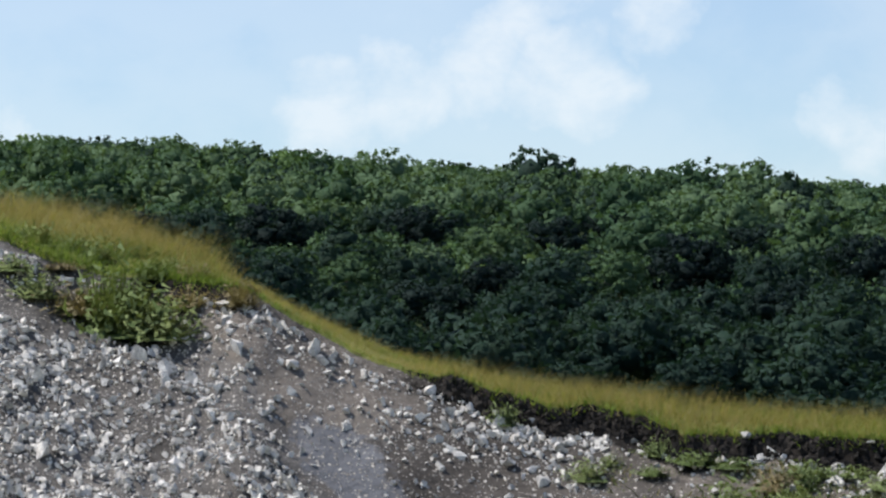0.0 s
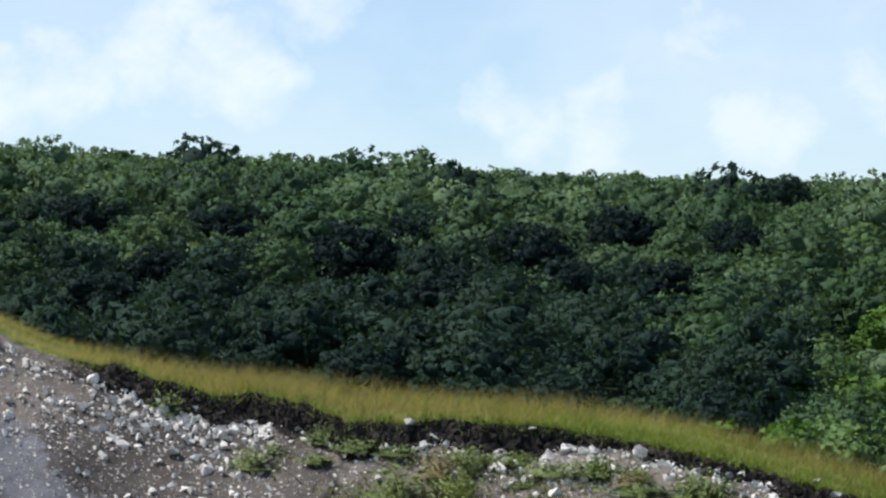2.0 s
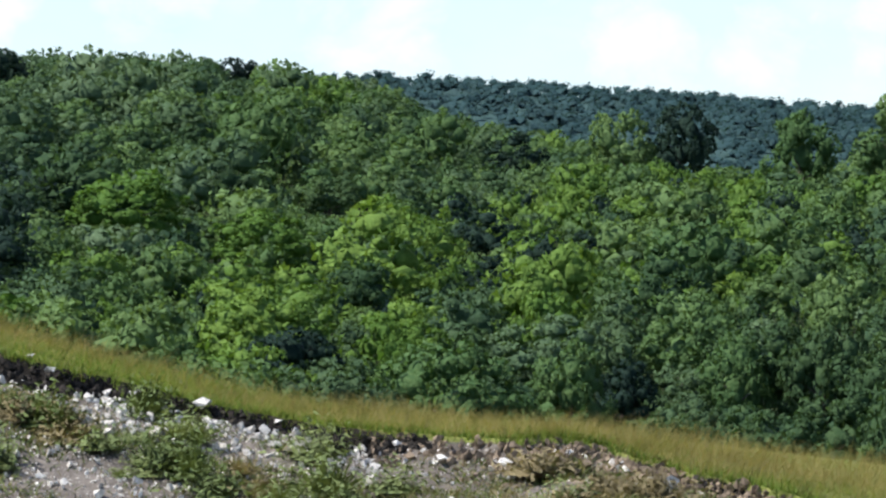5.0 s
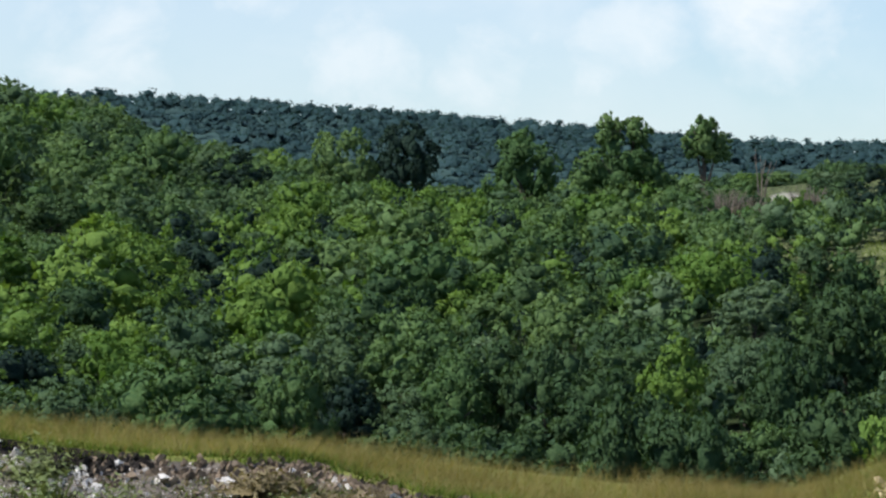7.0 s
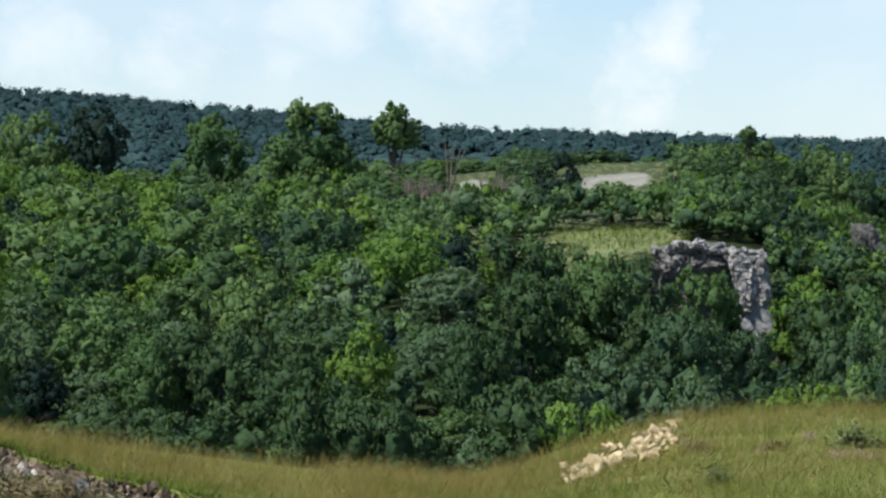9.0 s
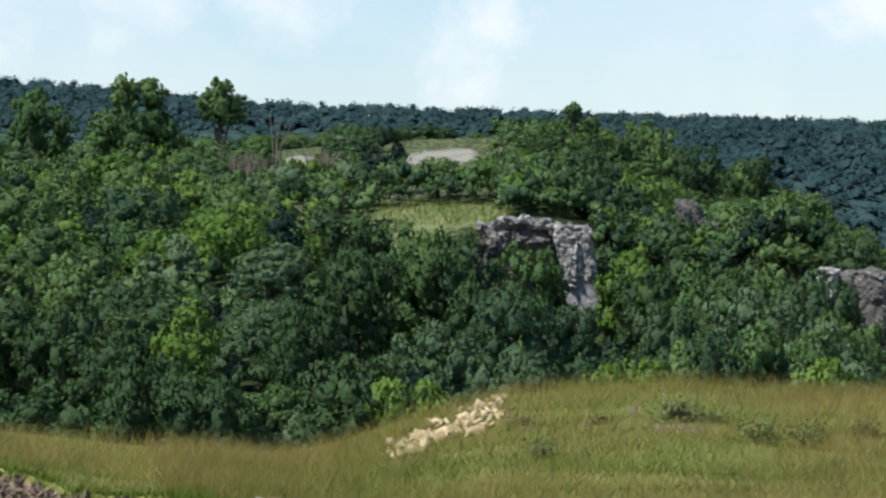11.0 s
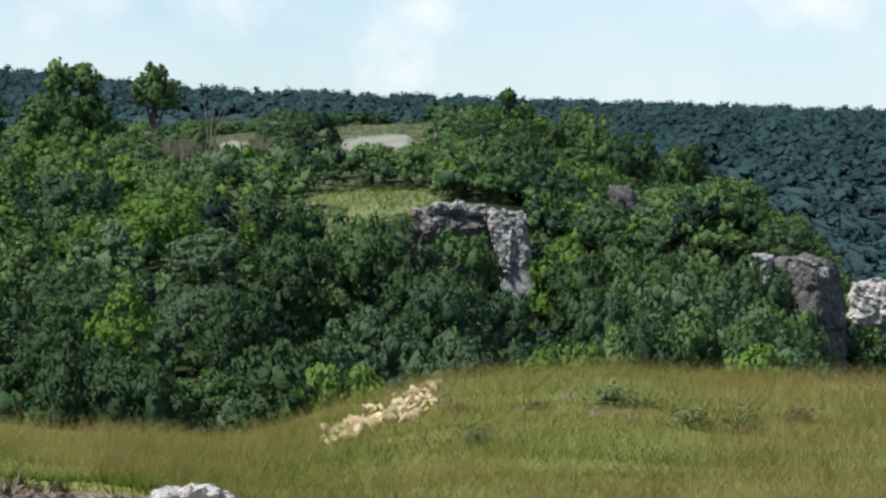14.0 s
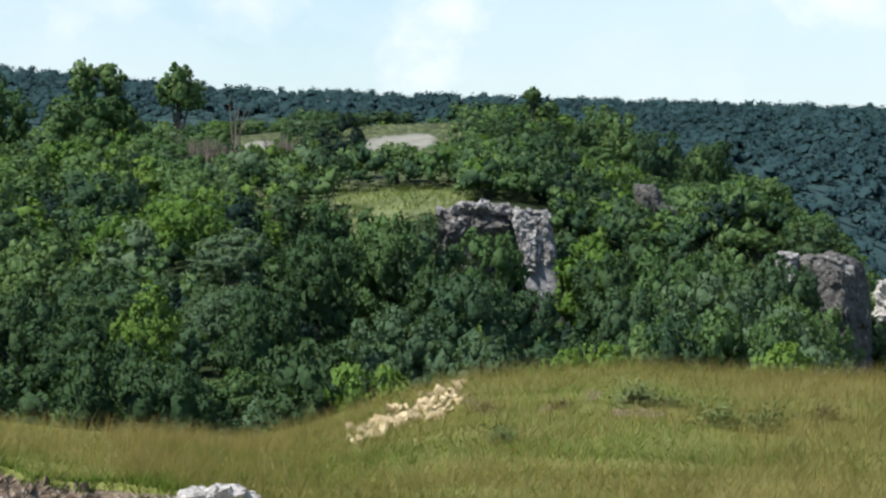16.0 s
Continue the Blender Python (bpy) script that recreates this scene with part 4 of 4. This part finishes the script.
# ---- grass ----
def blades(name, label, count, tall, wide, lean, mat, seed, where, bias=0.0, category="grass"):
    rng = np.random.default_rng(seed)
    a, r = where(rng, count)
    p = np.stack([r * np.sin(np.radians(a)), r * np.cos(np.radians(a)), height(a, r) - 0.02], 1)
    keep = rng.random(len(p)) < 0.62 + bias * (0.8 * wobble(p[:, 0], p[:, 1], 0.2, 12) + 0.5 * wobble(p[:, 0], p[:, 1], 0.7, 13) + 0.7 * wobble(p[:, 0], p[:, 1], 0.08, 14))
    g = (r - edge_at(a)) / crest_back(a)
    ripe = step(0.34, 0.16, g) + step(0.66, 0.85, g) + step(39.2, 41.0, a) - 0.5
    keep |= (a > 30) & (rng.random(len(p)) < bias * ripe)
    keep &= ~((a > 30) & (rng.random(len(p)) < -bias * ripe))
    p = p[keep]
    k = len(p)
    h = tall * (0.35 + 0.8 * rng.random(k)) * (1 + 0.3 * wobble(p[:, 0], p[:, 1], 0.9, 8))
    b = np.degrees(np.arctan2(p[:, 0], p[:, 1]))
    h *= 1 - 0.55 * step(-4.1, -3.7, b) * (1 - step(-1.0, 0.8, b)) + 0.25 * (1 - step(-4.4, -3.9, b))
    an = rng.random(k) * 6.28
    w = np.stack([np.cos(an), np.sin(an), 0 * an], 1) * wide * (0.6 + 0.8 * rng.random((k, 1)))
    tip = np.stack([lean * rng.normal(size=k) + 0.15, lean * rng.normal(size=k), np.ones(k)], 1) * h[:, None]
    v = np.stack([p - w, p + w, p + tip], 1).reshape(-1, 3)
    tone = np.repeat(np.clip(0.5 + 0.5 * wobble(p[:, 0], p[:, 1], 0.5, 9) + 0.25 * rng.normal(size=k), 0, 1), 3)
    soft = np.repeat(unit(0.35 * rng.normal(size=(k, 3)) + np.array([0, -0.25, 1.0])), 3, 0)
    ob = mesh_object(name, v, np.arange(k * 3).reshape(-1, 3), mat, smooth=True, tone=tone, normals=soft)
    return tagged(ob, label, category, kind="stuff")


def on_bank(lo, hi, back=1.0, power=1.15):
    def where(rng, n):
        a = lo + (hi - lo) * rng.random(n)
        a = np.where(rng.random(n) < 0.35, 29 + 15.5 * rng.random(n), a)
        return a, edge_at(a) + 0.1 + (crest_back(a) + back) * rng.random(n) ** power
    return where


def on_lip(rng, n):
    a = -9.5 + 40 * rng.random(n)
    return a, edge_at(a) + 0.08 + 0.4 * rng.random(n)


blades("green_grass", "fresh green meadow grass along the bank's edge", 140000, 0.24, 0.006, 0.9, M_GRASS, 31, on_bank(-10, 44.5), -0.85)
blades("ripe_grass", "tall yellow-brown ripe grass on the bank", 190000, 0.46, 0.004, 0.75, M_HAY, 32, on_bank(-10, 44.5, 1.5, 0.9), 0.7)
def on_slope(rng, n):
    a = np.where(rng.random(n) < 0.35, 18 + 11 * rng.random(n), 3 + 26 * rng.random(n))
    d = 0.6 + 9 * rng.random(n)
    r = edge_at(a) - d
    ok = wobble(r * np.sin(np.radians(a)), r * np.cos(np.radians(a)), 1.1, 15) + 0.3 * rng.normal(size=n) > 0.1 - 0.12 * step(9, 13, a)
    return a[ok], r[ok]


def on_knoll(rng, n):
    a, r = 32.9 + 2.7 * rng.random(n), 221 + 17 * rng.random(n)
    ok = ((a - 34.1) / 1.3) ** 2 + ((r - 230) / 8) ** 2 + 0.35 * rng.normal(size=n) < 1
    return a[ok], r[ok]


blades("meadow_grass", "pale green grass on the ledge of the knoll", 7000, 0.4, 0.03, 0.6, M_GRASS, 36, on_knoll)
blades("dry_weeds", "thin dry weeds scattered over the stony slope", 50000, 0.17, 0.013, 0.7, M_DRYWEED, 34, on_slope, category="weeds")
blades("creeping_weeds", "grey-green weed mats creeping over the stony slope", 110000, 0.14, 0.019, 1.1, M_MAT, 35, on_slope, category="weeds")
blades("overhanging_grass", "ragged green turf hanging over the bank's edge", 16000, 0.17, 0.012, 0.6, M_GRASS, 33, on_lip)


# ---- rubble on the slope ----
def stone_places(n, seed, smallest, largest):
    rng = np.random.default_rng(seed)
    out = []
    while len(out) < n:
        a = -9.5 + (12.5 if rng.random() < 0.5 else 39) * rng.random()
        d = 8 * rng.random() ** 1.2
        x = math.radians(a) * 57
        if a < -3.2 + 0.9 * math.sin(d * 1.7):
            keep = (0.85 if d > 1.8 else 0.3) + 0.3 * math.sin(x * 0.9 + d) * math.sin(d * 1.3 + x * 0.4)
        elif a < 0.8:
            keep = 0.24 + 0.2 * math.sin(x * 1.3 + d * 0.8) * math.sin(d * 1.9 + x * 0.5)
        else:
            keep = (0.14 if a < 8 else 0.5 if a < 19 else 0.1) + (0.9 if a < 8 else 1.6 if a < 19 else 0.3) * math.exp(-d * 1.5)
        if ((a + 1.0) / 2.2) ** 2 + ((d - 3.2) / 1.3) ** 2 < 1:
            keep = 0.08
        if rng.random() > keep:
            continue
        s = smallest * (largest * (1.15 if a < 2.5 else 1.0) / smallest) ** (rng.random() ** 2.0)
        out.append((a, float(edge_at(a)) - (0.2 if a < 0.5 or rng.random() < (0.06 if a < 9 else 0.2) else 0.34 if a < 9 else 0.24) - d, s, rng.random() * 6.28))
    return out


def build_stones():
    for a, rise, wide, flat in [(-2.7, -0.2, 0.42, 0.5), (2.06, -1.66, 0.26, 0.9), (1.2, -2.0, 0.34, 0.7), (15.95, -3.42, 0.42, 0.8), (5.47, -1.46, 0.24, 0.8), (7.71, -1.62, 0.24, 0.7), (12.83, -2.5, 0.24, 0.8), (9.9, -3.06, 0.4, 0.6),
                                (17.33, -3.75, 0.28, 0.8), (20.24, -4.42, 0.4, 0.5), (-7.4, 1.5, 0.4, 0.7), (-4.0, 0.9, 0.35, 0.8), (13.2, -2.8, 0.3, 0.8), (14.7, -3.2, 0.26, 0.8)]:
        r = slope_spot(a, rise)
        s = wide * r / 57.3
        ob = new("stone", STONES[int(abs(a) * 10) % 8])
        ob.parent = ground
        ob.matrix_world = Matrix.Translation(spot(a, r, s * 0.25)) @ Matrix.Rotation(a, 4, "Z") @ Matrix.Diagonal((s * 1.1, s * 0.9, s * flat, 1))
    for a, r, s, an in stone_places(280, 61, 0.16, 0.36):
        ob = new("stone", STONES[int(an * 100) % 8])
        ob.parent = ground
        ob.matrix_world = Matrix.Translation(spot(a, r, s * 0.12)) @ Euler((an, an * 0.3, an * 2)).to_matrix().to_4x4() @ Matrix.Diagonal((s * 1.2, s, s, 1))
    forms = []
    for me in STONES:
        forms.append((np.array([v.co[:] for v in me.vertices]), np.array([p.vertices[:] for p in me.polygons])))
    V, F, n = [], [], 0
    for i, (a, r, s, an) in enumerate(stone_places(14000, 62, 0.05, 0.2)):
        v, f = forms[i % 8]
        m = np.array(Euler((an, an * 0.7, an * 3)).to_matrix())
        V.append(v @ m.T * s + np.array(spot(a, r, s * 0.1)))
        F.append(f + n)
        n += len(v)
    ob = mesh_object("gravel", np.concatenate(V), np.concatenate(F), M_STONE)
    tagged(ob, "loose pale grey limestone gravel on the slope", "gravel", kind="stuff")


def build_clods(name, label, count, lo, hi, mat, seed, back=-0.16, deep=0.5, big=0.17, category="soil"):
    """Crumbling clods or stones in and below the cut face of the bank; back, deep: where they lie from the edge."""
    rng = np.random.default_rng(seed)
    forms = [(np.array([v.co[:] for v in me.vertices]), np.array([p.vertices[:] for p in me.polygons])) for me in STONES]
    V, F, n = [], [], 0
    for i in range(count):
        a = lo + (hi - lo) * rng.random()
        s = 0.05 + big * rng.random() ** 2
        v, f = forms[i % 8]
        an = rng.random() * 6.28
        m = np.array(Euler((an, an * 0.7, an * 3)).to_matrix())
        V.append(v @ m.T * s * np.array([1.2, 1.0, 1.25]) + np.array(spot(a, float(edge_at(a)) - back - deep * rng.random() ** 1.3, s * 0.08)))
        F.append(f + n)
        n += len(v)
    tagged(mesh_object(name, np.concatenate(V), np.concatenate(F), mat), label, category, kind="stuff")


build_stones()
build_clods("soil_clods", "dark crumbling soil clods in the bank's cut face", 3300, 0.0, 20.0, M_SOIL, 63)
build_clods("ochre_clods", "brown and ochre crumbling earth in the bank's cut face", 900, 19.0, 28.6, M_OCHRE, 64, -0.16, 0.8)
build_clods("bank_rubble", "pale limestone rubble fallen from the bank", 420, 5.5, 19.5, M_STONE, 65, 0.12, 1.6, 0.2, "gravel")
build_clods("yellow_rubble", "broken yellow limestone under the grass edge", 420, 20.5, 28.8, M_OCHRE, 66, 0.0, 1.4, 0.16, "gravel")


# ---- weeds on the slope ----
def weed_mesh(name, seed, mat, leaves=400):
    """A low clump of stalks and narrow leaves, about 1 m across and 0.6 m high."""
    rng = np.random.default_rng(seed)
    d = unit(rng.normal(size=(leaves, 3)) + np.array([0, 0, 0.5]))
    d[:, 2] = np.abs(d[:, 2])
    hub = rng.normal(size=(7, 3)) * np.array([0.1, 0.1, 0.0])
    k = rng.integers(0, 7, leaves)
    p = hub[k] + d * (0.08 + 0.36 * rng.random((leaves, 1)) ** 1.3) * np.array([1.15, 1.15, 1.0 + 0.9 * (rng.random() < 0.5)])
    v, f = leaf_cards(p, unit(d * 0.6 + 0.9 * rng.normal(size=(leaves, 3))), 0.026 + 0.045 * rng.random(leaves), rng, 0.4)
    an = np.arange(8) * math.pi / 4
    dome = np.concatenate([[[0, 0, 0.12]], np.stack([0.3 * np.cos(an), 0.3 * np.sin(an), 0 * an], 1)])
    fan = np.array([[0, 1 + i, 1 + (i + 1) % 8] for i in range(8)])
    v, f = np.concatenate([v, dome]), np.concatenate([f, fan + len(v)])
    st = np.stack([hub[k] * 0.9 - 0.01, hub[k] * 0.9 + 0.01, p], 1).reshape(-1, 3)
    v, f = np.concatenate([v, st]), np.concatenate([f, np.arange(len(st)).reshape(-1, 3) + len(v)])
    soft = np.concatenate([np.repeat(unit(d * 0.8 + np.array([0, 0, 0.5])), 3, 0), np.tile([0.0, 0, 1], (9, 1)), np.tile([0.0, 0, 1], (len(st), 1))])
    me = bpy.data.meshes.new(name)
    me.from_pydata(v.tolist(), [], f.tolist())
    me.polygons.foreach_set("use_smooth", np.ones(len(f), bool))
    me.attributes.new("custom_normal", "FLOAT_VECTOR", "POINT").data.foreach_set("vector", soft.astype(np.float32).ravel())
    me.materials.append(mat)
    return me


def build_weeds():
    green = [weed_mesh("weed_clump", 70 + i, M_WEED) for i in range(4)]
    rust = [weed_mesh("withered_clump", 80 + i, M_RUST) for i in range(2)]
    rng = np.random.default_rng(15)
    listed = [(-7.3, 2.05, 0.9, 0), (-6.7, 1.95, 0.8, 0), (-6.2, 1.75, 0.9, 0), (-5.6, 1.85, 0.8, 0), (-5.0, 1.6, 0.9, 0), (-7.75, 2.25, 0.8, 0), (-4.6, 1.5, 0.8, 1), (-5.3, 1.45, 0.7, 0), (-6.9, 1.6, 0.7, 1), (1.1, -1.2, 0.7, 0), (-5.6, 0.35, 2.0, 0), (-6.1, 0.5, 1.7, 0), (-5.1, 0.35, 1.5, 0), (-6.7, 0.8, 1.3, 1), (-7.3, 1.1, 1.0, 0), (-5.7, 0.85, 1.3, 0), (-4.6, 0.95, 0.9, 1), (-3.7, 0.95, 0.9, 1), (-7.8, 1.6, 0.9, 0), (3.9, -1.75, 0.65, 0), (2.7, -2.2, 0.9, 0), (4.6, -1.9, 0.9, 0), (5.3, -1.95, 0.9, 0), (6.6, -2.1, 1.0, 0), (7.4, -2.1, 1.0, 0),
              (8.1, -2.35, 1.0, 0), (8.9, -2.35, 1.0, 0), (10.7, -2.8, 0.9, 0), (12.5, -3.6, 1.0, 1), (5.2, -3.6, 1.1, 0), (14.9, -3.5, 1.1, 0), (15.6, -4.0, 1.2, 0), (18.0, -4.3, 1.2, 0), (38.4, -3.9, 1.1, 0), (38.9, -3.88, 1.0, 0), (37.0, -3.98, 0.6, 1), (39.9, -4.3, 1.0, 0), (40.8, -4.35, 0.9, 0), (35.6, -3.98, 0.7, 1), (36.0, -4.6, 0.8, 0), (41.8, -4.1, 0.8, 1), (22.0, -4.6, 1.3, 1), (13.1, -3.6, 0.9, 1), (19.4, -4.9, 1.0, 0)]
    rows = [(a, slope_spot(a, e), w, k) for a, e, w, k in listed]
    while len(rows) < 265:
        a, d = 3 + 25 * rng.random(), 0.7 + 9 * rng.random()
        r = float(edge_at(a)) - d
        if float(wobble(r * math.sin(radians(a)), r * math.cos(radians(a)), 0.8, 14)) + 0.2 * rng.normal() > 0.12:
            rows.append((a, r, 0.4 + 0.9 * rng.random() ** 1.3, int(rng.random() < 0.22 + 0.3 * (a > 19))))
    for a, r, w, k in rows:
        ob = new("withered_clump" if k else "weed_clump", (rust if k else green)[rng.integers(0, 2 if k else 4)])
        ob.matrix_world = Matrix.Translation(spot(a, r, -0.03)) @ Matrix.Rotation(rng.random() * 6.28, 4, "Z") @ Matrix.Diagonal((w * 1.25, w * 1.25, w * (0.55 + 0.4 * rng.random() + 0.25 * (w > 1.4)), 1))
        tagged(ob, "brownish withered weed clump on stony ground" if k else "low green weed clump on stony ground", "weed", "weeds on the slope")


build_weeds()


# ---- yellow limestone breaking through the grass, the pale boulder, dead shrubs ----
def build_rest():
    rng = np.random.default_rng(44)
    o = root("limestone_ledge", Matrix.Translation(spot(34.3, slope_spot(34.3, -4.15))), "crumbling yellow limestone ledge in a grass mound", "rock")
    base = o.matrix_world.inverted()
    forms = [stone_mesh("block", 90 + i, M_YELLOW) for i in range(5)]
    for i in range(250):
        q = rng.random()
        a = 33.24 + 2.0 * q + 0.08 * rng.normal()
        e = -4.5 + 0.75 * q ** 1.2 + (0.06 + 0.08 * q) * rng.normal()
        r = slope_spot(a, e)
        size = 0.09 + 0.27 * rng.random() ** 2
        b = new("block", forms[i % 5])
        b.parent = o
        b.matrix_world = Matrix.Translation(spot(a, r, size * 0.25)) @ Euler((rng.random(), rng.random(), rng.random() * 6)).to_matrix().to_4x4() @ Matrix.Diagonal((size * 1.4, size, size, 1))
    a = 30.9
    r = slope_spot(a, -5.8)
    o = root("boulder", facing(a, r, float(height(a, r)) - 0.8) @ Matrix.Scale(0.25, 4), "pale grey lichened limestone boulder in the grass", "boulder")
    crag("rock", 5.2, 4.4, 4.0, 11, M_LICHEN, o, (0, 0, 0), 0.0, 20)
    # dead shrubs and a bare sapling
    for a, r, w, h in [(30.4, 254, 5.0, 3.4), (31.95, 254, 4.0, 3.0), (31.1, 266, 1.6, 5.2), (29.8, 254, 2.6, 2.2), (30.9, 254, 3.2, 2.2), (32.3, 252, 2.4, 1.8)]:
        parts = []
        for i in range(100 if w > 2 else 8):
            an, out = rng.random() * 6.28, w / 2 * rng.random() ** 0.6
            top = h * (0.55 + 0.45 * rng.random())
            x, y = math.cos(an) * out, math.sin(an) * out
            parts.append(tube([(x * 0.25, y * 0.25, -0.2), (x * 0.6, y * 0.6, top * 0.5), (x + 0.2 * rng.normal(), y + 0.2 * rng.normal(), top)], [0.045, 0.035, 0.02], 4))
        v, f = joined(parts)
        ob = mesh_object("dead_shrub", v, f, M_TWIG)
        ob.matrix_world = Matrix.Translation(spot(a, r))
        tagged(ob, "leafless grey-brown dead shrub on the knoll", "shrub", "dead shrubs")


build_rest()
